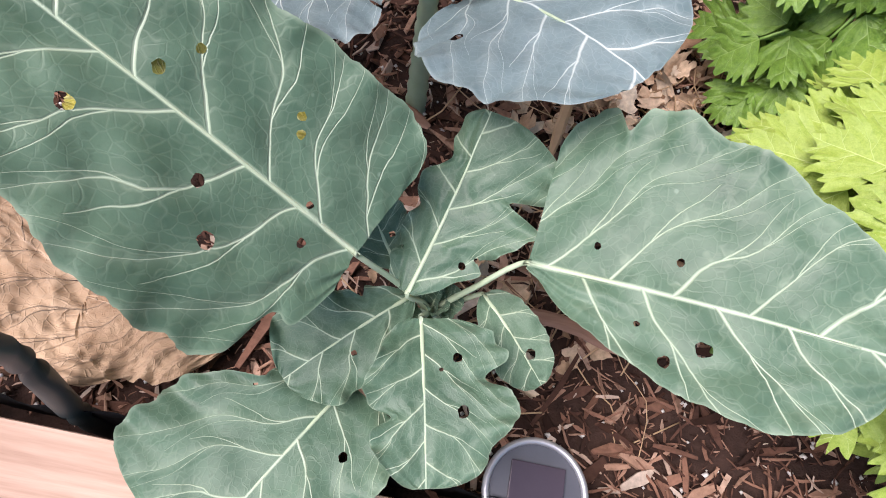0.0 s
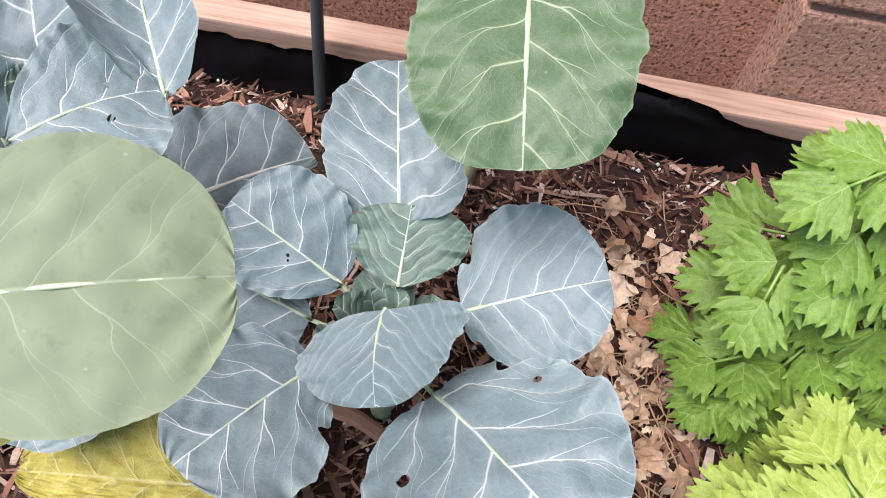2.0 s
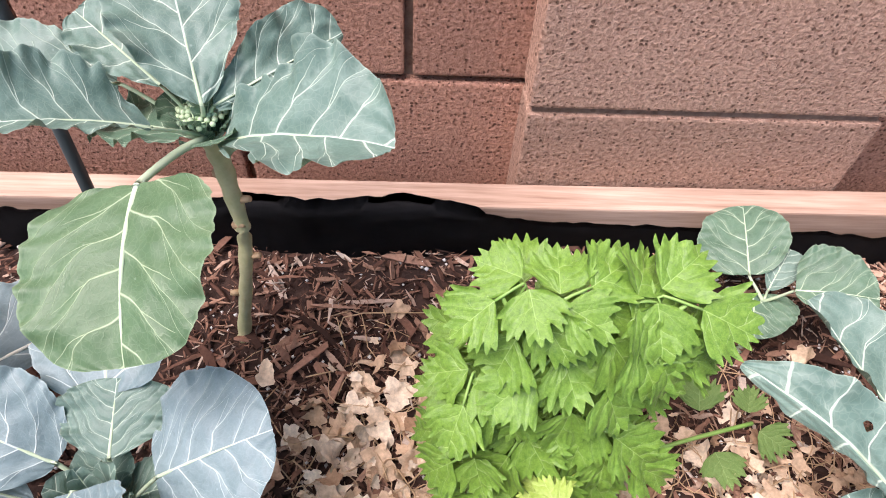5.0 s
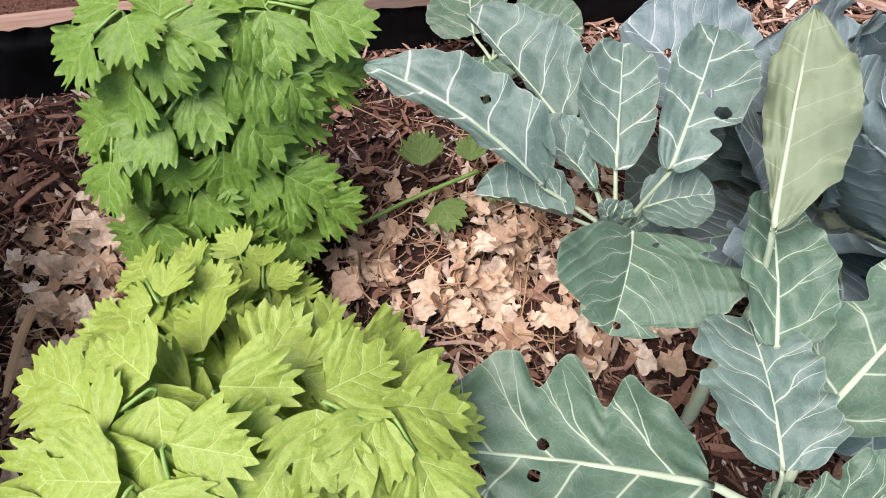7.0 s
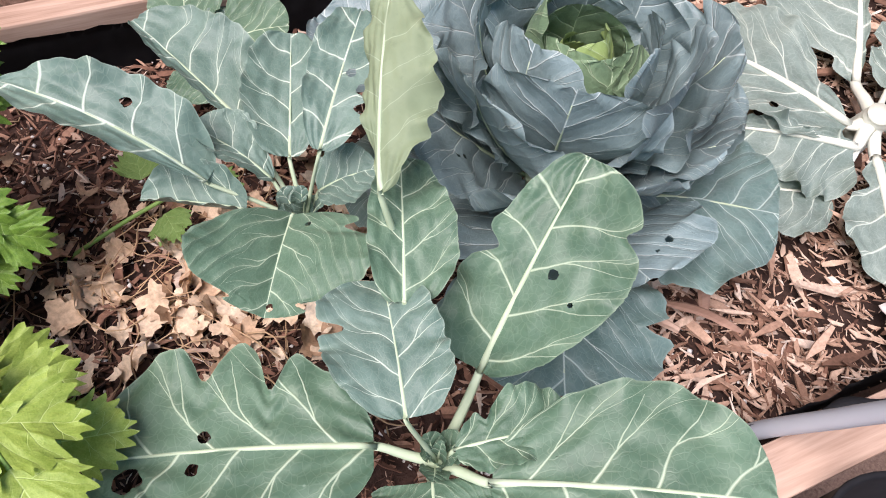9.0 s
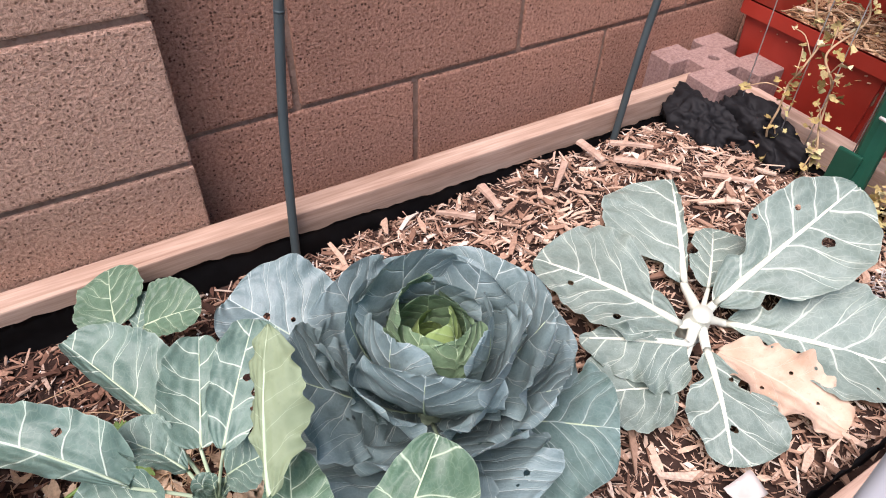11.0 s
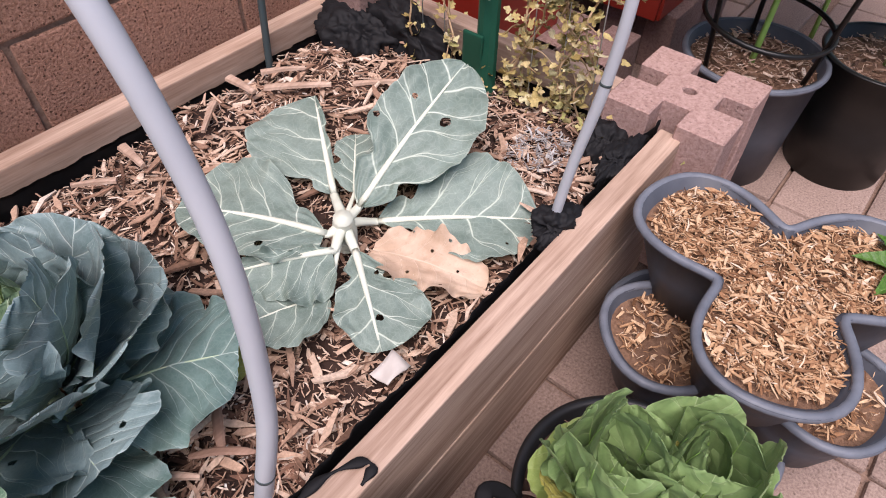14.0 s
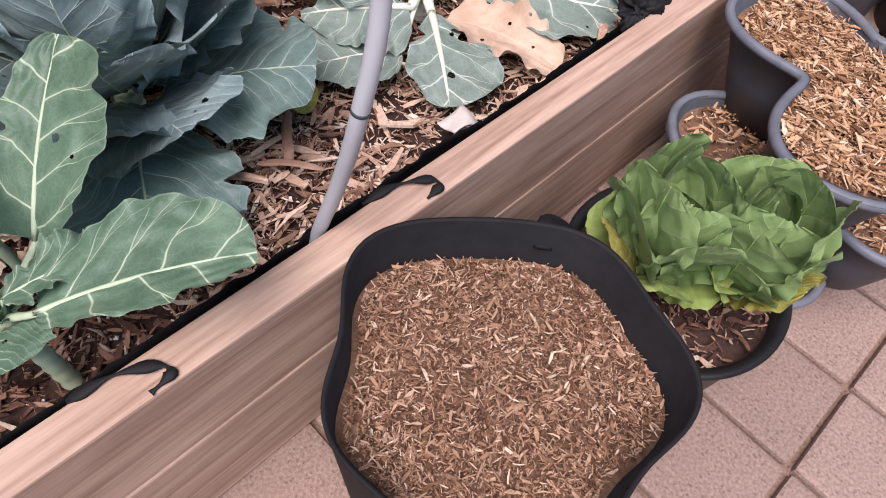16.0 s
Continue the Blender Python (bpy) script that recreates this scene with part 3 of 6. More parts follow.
# ---- concrete planter blocks at the corners ----
def planter_block(x, y, z, label, slots):
    b = thing("planter_block", (x, y, z - 0.15), label, "concrete block", "planter corner blocks")
    bm = bmesh.new()
    h, s, d = 0.098, 0.022, 0.05
    ring = []
    for ang, cut in ((0, "e"), (90, "n"), (180, "w"), (270, "s")):
        r = math.radians(ang)
        e = [(h, -h), (h, -s), (h - d, -s), (h - d, s), (h, s)] if cut in slots else [(h, -h)]
        ring += [(px * math.cos(r) - py * math.sin(r), px * math.sin(r) + py * math.cos(r)) for px, py in e]
    hole = [(0.011 * math.cos(k * math.pi / 6), 0.011 * math.sin(k * math.pi / 6)) for k in range(12)]
    top = [bm.verts.new((x + px, y + py, z)) for px, py in ring]
    low = [bm.verts.new((x + px, y + py, z - 0.15)) for px, py in ring]
    for i in range(len(top)):
        k = (i + 1) % len(top)
        bm.faces.new((low[i], low[k], top[k], top[i]))
    bm.faces.new(low[::-1])
    ht = [bm.verts.new((x + px, y + py, z)) for px, py in hole]
    hb = [bm.verts.new((x + px, y + py, z - 0.05)) for px, py in hole]
    for i in range(12):
        k = (i + 1) % 12
        bm.faces.new((ht[i], ht[k], hb[k], hb[i]))
    bm.faces.new(hb)
    edges = []
    for loop in (top, ht):
        for i in range(len(loop)):
            edges.append(bm.edges.get((loop[i], loop[(i + 1) % len(loop)])))
    bmesh.ops.triangle_fill(bm, edges=edges, use_beauty=True)
    bmesh.ops.recalc_face_normals(bm, faces=bm.faces)
    sharp = [e for e in bm.edges if len(e.link_faces) == 2 and e.calc_face_angle(0) > 0.7]
    bmesh.ops.bevel(bm, geom=sharp, offset=0.0025, segments=1, affect="EDGES")
    part("block_body", bm, PINKSTONE, b, smooth=False)
    return b


BX, BY = 0.876, -0.785
planter_block(BX, BY, 0.530, "pink-grey concrete planter block with slots, upper of a stack", "nwes")
planter_block(BX, BY, 0.378, "pink-grey concrete planter block, lower of a stack", "nwes")
planter_block(0.846, -0.078, 0.531, "pink-grey slotted concrete planter block in the back corner", "nwes")
planter_block(0.846, -0.078, 0.379, "pink-grey concrete planter block below another", "nwes")
planter_block(X0 - 0.05, BY, 0.520, "pink-grey concrete planter block at the far corner", "nwes")


# ---- hoops ----
def hoop(shape, label, mark, front=None):
    h = thing("hoop", shape[0], label, "hoop", "pipe hoops over the bed")
    path = spline(shape, 110)
    top = max(range(110), key=lambda i: path[i].z) + 6
    bm = bmesh.new()
    tube(bm, path[:top + 1], 0.0070, 18)
    part("pipe", bm, front or PVC, h, "plastic pipe")
    bm = bmesh.new()
    tube(bm, path[top:], 0.0066, 14)
    part("pipe", bm, DARKPVC, h, "dark hose on the wall side")
    for i, r in mark:
        d = (path[i + 1] - path[i]).normalized() * 0.0016
        bm = bmesh.new()
        tube(bm, [path[i] - d, path[i] + d], r, 18)
        part("pipe_mark", bm, DARKPVC, h, "thin dark line round the pipe")
    return h


ARCH = [(-0.770, 0.40), (-0.772, 0.49), (-0.762, 0.59), (-0.785, 0.69), (-0.795, 0.78), (-0.790, 0.84), (-0.772, 0.91), (-0.745, 0.96), (-0.700, 1.02), (-0.630, 1.085), (-0.540, 1.14), (-0.430, 1.175), (-0.320, 1.165), (-0.220, 1.11), (-0.165, 1.02), (-0.135, 0.92), (-0.120, 0.80), (-0.122, 0.65), (-0.134, 0.40)]
ARCH2 = [(-0.762, 0.40), (-0.764, 0.50), (-0.770, 0.60), (-0.782, 0.70), (-0.786, 0.80), (-0.778, 0.88), (-0.768, 0.95), (-0.745, 1.02), (-0.700, 1.09), (-0.630, 1.15), (-0.540, 1.18), (-0.440, 1.18), (-0.340, 1.15), (-0.250, 1.08), (-0.170, 0.96), (-0.125, 0.80), (-0.115, 0.65), (-0.128, 0.40)]


def arch_at(arch, front, lean, back):
    return [(front + lean * (z - 0.49) + back * max(0.0, (y + 0.45) / 0.35), y, z) for y, z in arch]


MIDDLE = [(-0.031, -0.760, 0.400), (-0.013, -0.770, 0.483), (-0.000, -0.796, 0.577), (0.008, -0.819, 0.670), (0.027, -0.823, 0.765), (0.041, -0.804, 0.899), (0.038, -0.744, 1.038), (0.032, -0.622, 1.124), (0.020, -0.459, 1.166),
          (-0.004, -0.320, 1.156), (-0.019, -0.207, 1.096), (-0.012, -0.138, 1.006), (-0.022, -0.098, 0.905), (-0.036, -0.088, 0.794), (-0.055, -0.097, 0.642), (-0.074, -0.126, 0.470), (-0.078, -0.132, 0.400)]
hoop(MIDDLE, "bent grey plastic pipe hoop over the middle of the bed", [(21, 0.0073), (47, 0.0073), (88, 0.0069)])
hoop(arch_at(ARCH2, 0.511, 0.12, 0.055), "bent grey plastic pipe hoop near the bed's end", [(20, 0.0073)])
hoop(arch_at(ARCH, -1.045, 0.02, 0.0), "bent dark hose hoop at the other end of the bed", [(60, 0.0073)], DARKPVC)


# ---- plants ----
def blade(spec, seed, cup=0.10, arch=0.08, wave=0.07, ruffle=0.022, bites=(), holes=(), nu=76, nv=56, lobes=0.0, blunt=0.38, wide=1.0, back=0.05, crinkle=0.0):
    """A leaf blade from its base, tip and two widest edge points. Returns a bmesh, its midrib line, length and normal."""
    base, tip, s1, s2 = (Vector(p) for p in spec)
    base = base - (tip - base) * back
    axis = tip - base
    L = axis.length
    side = []
    for s in (s1, s2):
        u = max(0.22, min(0.68, (s - base).dot(axis) / L ** 2))
        side.append((u, (s - base - axis * ((s - base).dot(axis) / L ** 2)) * 1.07 * wide))
    n = axis.cross(side[1][1] - side[0][1]).normalized()
    if n.z < 0:
        n = -n
    def rib(u):
        u = float(u)
        return base + axis * u + n * (arch * L * 4 * u * (1 - u))
    def half(k, u):
        peak = side[k][0]
        e = math.log(0.5) / math.log(peak)
        w = max(0.0, math.sin(math.pi * min(1, max(0, u)) ** e)) ** blunt
        w *= 1 + wave * noise.noise(Vector((u * 5.5, k * 7.3, seed))) + 0.4 * wave * noise.noise(Vector((u * 17, k * 3.1, seed + 4)))
        crena = abs(math.sin(u * 26 + seed * 1.3 + k + 1.5 * noise.noise(Vector((u * 6, k, seed + 2)))))
        w *= 1 + 0.016 * noise.noise(Vector((u * 46, k * 5.0, seed))) + 0.05 * wave ** 0.5 * (crena - 0.6) + lobes * math.sin(u * 21 + seed * 2 + k)
        for bk, bu, br, bd in bites:
            if bk == k:
                w *= 1 - bd * math.exp(-((u - bu) / br) ** 2)
        return max(w, 0.0)
    bm = bmesh.new()
    uvs, rims = bm.loops.layers.uv.new("blade"), bm.loops.layers.uv.new("edge")
    rows, flat, side_of = [], {}, {}
    cut = [[] for _ in holes]
    for i in range(nu + 1):
        u = i / nu
        u = 0.012 + 0.982 * (u - 0.10 * math.sin(2 * math.pi * u) / (2 * math.pi) * 1.2)
        row = []
        for j in range(nv + 1):
            v = 2 * j / nv - 1
            k, a = (0, -v) if v < 0 else (1, v)
            w = half(k, u)
            lat = side[k][1] * (a * w)
            across = lat.length / L
            ruff = ruffle * L * (a ** 2 * math.sin(u * 13 + seed * 1.7 + k * 2) + 0.7 * a ** 4 * math.sin(u * 31 + seed + k * 5) + 0.4 * a ** 5 * math.sin(u * 57 + seed * 3 + k))
            full = min(1.0, w * 1.15)
            curl = cup * L * (a ** 1.8) * full ** 1.6
            ruff *= full
            q = 0.016 * L * noise.noise(Vector((u * 7, v * 4, seed + 11)))
            if crinkle:
                q += crinkle * L * (0.5 - abs(noise.noise(Vector((u * 9, v * 6, seed)))) + 0.4 * noise.noise(Vector((u * 23, v * 15, seed))))
            p = rib(u) + lat + n * (curl + ruff + q)
            vert = bm.verts.new(p)
            flat[vert] = (u, (across if v >= 0 else -across))
            side_of[vert] = (max(a, min(1.0, 0.5 + 0.5 * (u - 0.9) / 0.094)), u)
            row.append(vert)
        rows.append(row)
    for r, s in zip(rows, rows[1:]):
        for j in range(nv):
            c = [r[j], r[j + 1], s[j + 1], s[j]]
            cu = sum(flat[x][0] for x in c) / 4
            cw = sum(flat[x][1] for x in c) / 4
            hole = next((h for h in range(len(holes)) if math.hypot(cu - holes[h][0], cw - holes[h][1]) < holes[h][2]), None)
            if hole is not None:
                cut[hole].append((c, sum((x.co for x in c), Vector()) / 4))
                continue
            f = bm.faces.new(c)
            f.smooth = True
            for lp in f.loops:
                lp[uvs].uv = flat[lp.vert]
                lp[rims].uv = side_of[lp.vert]
    for h, gone in enumerate(cut):
        if not gone:
            continue
        mid = sum((q for _, q in gone), Vector()) / len(gone)
        for v in {x for c, _ in gone for x in c if x.link_faces}:
            out = v.co - mid
            ang = math.atan2(out.y, out.x)
            v.co = mid + out.normalized() * holes[h][2] * L * (1.0 + 0.30 * noise.noise(Vector((math.cos(ang) * 1.4, math.sin(ang) * 1.4, seed + h))))
            for lp in v.link_loops:
                lp[rims].uv = (0.99, 0.5)
    loose = [v for v in bm.verts if not v.link_faces]
    if loose:
        bmesh.ops.delete(bm, geom=loose, context="VERTS")
    return bm, rib, L, n


def add_leaf(plant, spec, material, rib_mat=None, root=None, thick=0.0021, seed=0, label="", name="leaf", **kw):
    bm, rib, L, n = blade(spec, seed, **kw)
    leaf = part(name, bm, material, plant, label)
    pts = []
    if root is not None:
        a, b = Vector(root), rib(0.0)
        m = (a + b) / 2 + Vector((0, 0, 0.06 * (b - a).length)) - n * 0.004
        pts = spline([a, m, b - n * 0.001, rib(0.12)], 12)[:-3]
    line = pts + [rib(u) - n * 0.0004 for u in np.linspace(0.0, 0.9, 14)]
    k = len(line)
    rad = [thick * (1.05 - 0.88 * i / (k - 1)) for i in range(k)]
    bm = bmesh.new()
    tube(bm, line, rad, 8, flat=0.8)
    part("midrib", bm, rib_mat or RIB, leaf, "pale raised midrib and stalk")
    return leaf


def stem(plant, pts, radii, material, name="stem", label=""):
    bm = bmesh.new()
    path = spline(pts, 26)
    rr = np.interp(np.linspace(0, 1, 26), np.linspace(0, 1, len(radii)), radii)
    rr = [float(r) * (1 + 0.10 * math.sin(i * 2.1)) for i, r in enumerate(rr)]
    tube(bm, path, rr, 12)
    return part(name, bm, material, plant, label)


def bud(plant, at, size, seed, material, count=7, label="young leaf in the growing tip"):
    """Small upright leaves round the growing tip."""
    at = Vector(at)
    for i in range(count):
        a = i * 2.4 + seed
        r = size * (0.25 + 0.12 * i)
        d = Vector((math.cos(a), math.sin(a), 0))
        t = Vector((-d.y, d.x, 0))
        b = at + d * r * 0.25
        tip = at + d * r + Vector((0, 0, size * (1.15 - 0.09 * i)))
        mid = (b + tip) / 2
        w = size * (0.22 + 0.045 * i)
        add_leaf(plant, (b, tip, mid + t * w + d * 0.2 * w, mid - t * w + d * 0.2 * w), material, thick=0.0014, seed=seed + i, label=label, cup=0.15, wave=0.10, ruffle=0.04, nu=18, nv=14)


# base, tip and widest edge points of the single leaves
A1 = [(-0.907, -0.684, 0.601), (-1.039, -0.653, 0.705), (-0.972, -0.743, 0.626), (-0.9, -0.624, 0.629)]
A2 = [(-0.812, -0.669, 0.592), (-0.662, -0.699, 0.638), (-0.776, -0.597, 0.621), (-0.717, -0.73, 0.611)]
A3 = [(-0.874, -0.681, 0.559), (-0.851, -0.592, 0.607), (-0.882, -0.634, 0.569), (-0.811, -0.632, 0.596)]
A4 = [(-0.875, -0.680, 0.536), (-0.930, -0.739, 0.536), (-0.939, -0.706, 0.540), (-0.888, -0.735, 0.533)]
A5 = [(-0.864, -0.697, 0.548), (-0.845, -0.780, 0.550), (-0.881, -0.746, 0.549), (-0.813, -0.723, 0.549)]
A6 = [(-0.898, -0.734, 0.52), (-0.953, -0.834, 0.517), (-1.014, -0.806, 0.523), (-0.871, -0.78, 0.517)]
B1 = [(-0.857, -0.463, 0.626), (-0.780, -0.446, 0.663), (-0.838, -0.406, 0.654), (-0.805, -0.491, 0.632)]
B2 = [(-0.865, -0.515, 0.61), (-0.785, -0.594, 0.654), (-0.783, -0.509, 0.641), (-0.876, -0.603, 0.628)]
B3 = [(-0.943, -0.507, 0.600), (-0.991, -0.583, 0.634), (-0.993, -0.510, 0.621), (-0.931, -0.582, 0.622)]
B4 = [(-0.943, -0.445, 0.602), (-1.015, -0.423, 0.639), (-0.960, -0.397, 0.637), (-1.001, -0.462, 0.613)]
B5 = [(-0.911, -0.400, 0.624), (-0.936, -0.276, 0.645), (-0.967, -0.359, 0.628), (-0.875, -0.364, 0.633)]
B6 = [(-0.903, -0.442, 0.607), (-0.904, -0.394, 0.630), (-0.940, -0.414, 0.620), (-0.863, -0.408, 0.619)]
B7 = [(-0.904, -0.489, 0.634), (-0.899, -0.533, 0.627), (-0.944, -0.507, 0.604), (-0.860, -0.479, 0.665)]
B8 = [(-0.961, -0.466, 0.584), (-1.074, -0.449, 0.615), (-1.033, -0.419, 0.606), (-1.016, -0.496, 0.589)]
N1 = [(-1.009, -0.592, 0.815), (-0.933, -0.565, 0.811), (-0.980, -0.545, 0.827), (-0.960, -0.610, 0.799)]
Y1 = [(-0.958, -0.559, 0.491), (-1.134, -0.577, 0.501), (-1.064, -0.515, 0.506), (-1.001, -0.591, 0.489)]
DL = [(-1.103, -0.450, 0.568), (-1.115, -0.572, 0.549), (-1.134, -0.525, 0.559), (-1.050, -0.502, 0.555)]
Y2 = [(-1.140, -0.522, 0.686), (-1.023, -0.531, 0.688), (-1.087, -0.489, 0.700), (-1.070, -0.597, 0.673)]
C1 = [(-0.858, -0.344, 0.773), (-0.847, -0.446, 0.740), (-0.912, -0.395, 0.758), (-0.802, -0.386, 0.782)]
C2 = [(-0.829, -0.254, 0.731), (-0.706, -0.301, 0.772), (-0.748, -0.243, 0.796), (-0.772, -0.326, 0.769)]
C3 = [(-0.868, -0.290, 0.774), (-0.940, -0.327, 0.806), (-0.924, -0.285, 0.813), (-0.907, -0.341, 0.803)]
C4 = [(-0.918, -0.219, 0.753), (-1.025, -0.248, 0.757), (-0.999, -0.189, 0.775), (-0.968, -0.261, 0.743)]
C5 = [(-0.875, -0.238, 0.770), (-0.939, -0.190, 0.794), (-0.934, -0.218, 0.777), (-0.880, -0.195, 0.788)]
C6 = [(-0.834, -0.242, 0.757), (-0.750, -0.180, 0.777), (-0.784, -0.173, 0.794), (-0.795, -0.219, 0.755)]
L1 = [(-1.060, -0.385, 0.685), (-1.119, -0.282, 0.711), (-1.134, -0.341, 0.711), (-1.056, -0.338, 0.698)]
L2 = [(-1.132, -0.367, 0.506), (-1.014, -0.261, 0.499), (-1.116, -0.263, 0.514), (-1.059, -0.342, 0.500)]
L3 = [(-1.117, -0.445, 0.691), (-1.061, -0.386, 0.687), (-1.110, -0.376, 0.698), (-1.057, -0.460, 0.678)]
E1 = [(-0.349, -0.480, 0.606), (-0.458, -0.391, 0.655), (-0.358, -0.420, 0.626), (-0.432, -0.444, 0.633)]
E8 = [(-0.310, -0.416, 0.595), (-0.366, -0.314, 0.627), (-0.290, -0.361, 0.607), (-0.347, -0.372, 0.611)]
E2 = [(-0.281, -0.467, 0.595), (-0.249, -0.370, 0.626), (-0.294, -0.413, 0.611), (-0.244, -0.423, 0.609)]
E3 = [(-0.262, -0.502, 0.632), (-0.199, -0.409, 0.664), (-0.243, -0.438, 0.652), (-0.200, -0.463, 0.648)]
E5 = [(-0.247, -0.587, 0.669), (-0.2, -0.482, 0.735), (-0.232, -0.510, 0.708), (-0.203, -0.553, 0.716)]
E4 = [(-0.297, -0.537, 0.606), (-0.334, -0.603, 0.598), (-0.365, -0.575, 0.64), (-0.261, -0.595, 0.628)]
E6 = [(-0.250, -0.636, 0.629), (-0.218, -0.543, 0.645), (-0.258, -0.593, 0.636), (-0.209, -0.613, 0.632)]
E7 = [(-0.327, -0.500, 0.584), (-0.393, -0.475, 0.596), (-0.348, -0.468, 0.592), (-0.352, -0.502, 0.587)]
S1 = [(-0.329, -0.197, 0.509), (-0.317, -0.113, 0.525), (-0.367, -0.153, 0.497), (-0.284, -0.164, 0.527)]
S2 = [(-0.296, -0.234, 0.527), (-0.232, -0.258, 0.548), (-0.262, -0.196, 0.546), (-0.267, -0.274, 0.534)]
S3 = [(-0.319, -0.212, 0.485), (-0.331, -0.263, 0.478), (-0.362, -0.220, 0.475), (-0.290, -0.243, 0.499)]
F1 = [(-0.205, -0.670, 0.564), (-0.108, -0.601, 0.665), (-0.209, -0.625, 0.581), (-0.117, -0.679, 0.634)]
F2 = [(-0.274, -0.701, 0.618), (-0.257, -0.616, 0.622), (-0.307, -0.644, 0.624), (-0.240, -0.678, 0.619)]
F3 = [(-0.312, -0.690, 0.565), (-0.459, -0.642, 0.565), (-0.369, -0.606, 0.561), (-0.391, -0.714, 0.568)]
F4 = [(-0.245, -0.720, 0.574), (-0.172, -0.735, 0.579), (-0.193, -0.702, 0.576), (-0.216, -0.746, 0.578)]
F5 = [(-0.230, -0.749, 0.575), (-0.093, -0.822, 0.600), (-0.126, -0.737, 0.589), (-0.182, -0.808, 0.587)]
F6 = [(-0.266, -0.729, 0.553), (-0.278, -0.766, 0.560), (-0.306, -0.725, 0.550), (-0.227, -0.760, 0.567)]
H1 = [(0.384, -0.523, 0.471), (0.636, -0.516, 0.581), (0.515, -0.468, 0.549), (0.537, -0.596, 0.519)]
H2 = [(0.387, -0.469, 0.46), (0.505, -0.309, 0.5), (0.382, -0.308, 0.47), (0.457, -0.391, 0.475)]
H3 = [(0.319, -0.526, 0.47), (0.216, -0.331, 0.475), (0.316, -0.313, 0.47), (0.219, -0.477, 0.465)]
H4 = [(0.401, -0.541, 0.439), (0.542, -0.728, 0.454), (0.543, -0.605, 0.483), (0.444, -0.711, 0.420)]
H5 = [(0.331, -0.566, 0.455), (0.239, -0.700, 0.421), (0.240, -0.628, 0.420), (0.319, -0.698, 0.420)]
H6 = [(0.304, -0.553, 0.468), (0.188, -0.471, 0.461), (0.246, -0.496, 0.470), (0.244, -0.580, 0.443)]
H7 = [(0.260, -0.586, 0.436), (0.145, -0.534, 0.425), (0.203, -0.507, 0.446), (0.183, -0.612, 0.410)]
H8 = [(0.402, -0.497, 0.47), (0.484, -0.422, 0.49), (0.42, -0.439, 0.48), (0.524, -0.463, 0.49)]
Hd = [(0.361, -0.576, 0.437), (0.407, -0.736, 0.418), (0.333, -0.661, 0.422), (0.422, -0.645, 0.445)]


# foreground broccoli
pa = thing("broccoli_plant", (-0.858, -0.678, 0.437), "young broccoli plant with broad holed grey-green leaves in mulch", "broccoli", "broccoli and cabbage plants")
RA = (-0.860, -0.676, 0.514)
stem(pa, [(-0.858, -0.675, 0.420), (-0.858, -0.677, 0.468), RA], [0.008, 0.0075, 0.006], RIB, label="short pale stem")
add_leaf(pa, A1, GREEN, root=RA, seed=1.1, cup=0.05, arch=0.03, ruffle=0.010, nu=130, nv=100, bites=[(0, 0.12, 0.05, 0.35), (0, 0.0, 0.06, 0.5)], holes=[(0.36, -0.20, 0.022), (0.16, -0.07, 0.013), (0.33, 0.14, 0.012), (0.36, 0.17, 0.012), (0.45, -0.10, 0.016), (0.66, 0.05, 0.016), (0.75, -0.13, 0.02), (0.62, 0.14, 0.012), (0.2, 0.02, 0.01)])
add_leaf(pa, A2, GREEN, root=RA, seed=2.3, cup=0.05, arch=0.05, ruffle=0.012, nu=120, nv=96, bites=[(0, 0.2, 0.03, 0.12), (1, 0.05, 0.05, 0.3)], holes=[(0.26, 0.22, 0.015), (0.45, 0.18, 0.018), (0.36, 0.10, 0.009), (0.20, -0.09, 0.011), (0.43, -0.10, 0.012), (0.54, 0.12, 0.022)])
add_leaf(pa, A3, GREEN, root=RA, seed=3.7, cup=0.03, arch=-0.04, wave=0.10, ruffle=0.05, lobes=0.05, bites=[(0, 0.72, 0.06, 0.5), (1, 0.62, 0.05, 0.45), (1, 0.3, 0.04, 0.3)], holes=[(0.2, -0.16, 0.02), (0.24, 0.18, 0.02), (0.3, 0.24, 0.016)])
add_leaf(pa, A4, GREEN, root=RA, seed=4.2, cup=0.04, ruffle=0.05, wave=0.12, lobes=0.05, bites=[(0, 0.3, 0.05, 0.4), (1, 0.25, 0.05, 0.45)], holes=[(0.55, 0.12, 0.02)])
add_leaf(pa, A5, GREEN, root=RA, seed=5.9, cup=0.03, ruffle=0.04, wave=0.12, lobes=0.03, bites=[(0, 0.62, 0.05, 0.35), (1, 0.4, 0.07, 0.35)], holes=[(0.60, 0.22, 0.035), (0.35, 0.1, 0.014), (0.28, 0.2, 0.03)])
add_leaf(pa, A6, GREEN, root=RA, seed=6.1, cup=0.05, ruffle=0.03, bites=[(0, 0.25, 0.04, 0.15)], holes=[(0.28, 0.2, 0.022), (0.3, -0.3, 0.012)])
add_leaf(pa, [(-0.885, -0.665, 0.544), (-0.913, -0.630, 0.559), (-0.918, -0.655, 0.552), (-0.889, -0.633, 0.555)], GREEN, root=RA, thick=0.002, seed=7.7, cup=0.04, wave=0.14, ruffle=0.05, nu=26, nv=20, holes=[(0.4, 0.1, 0.04)])
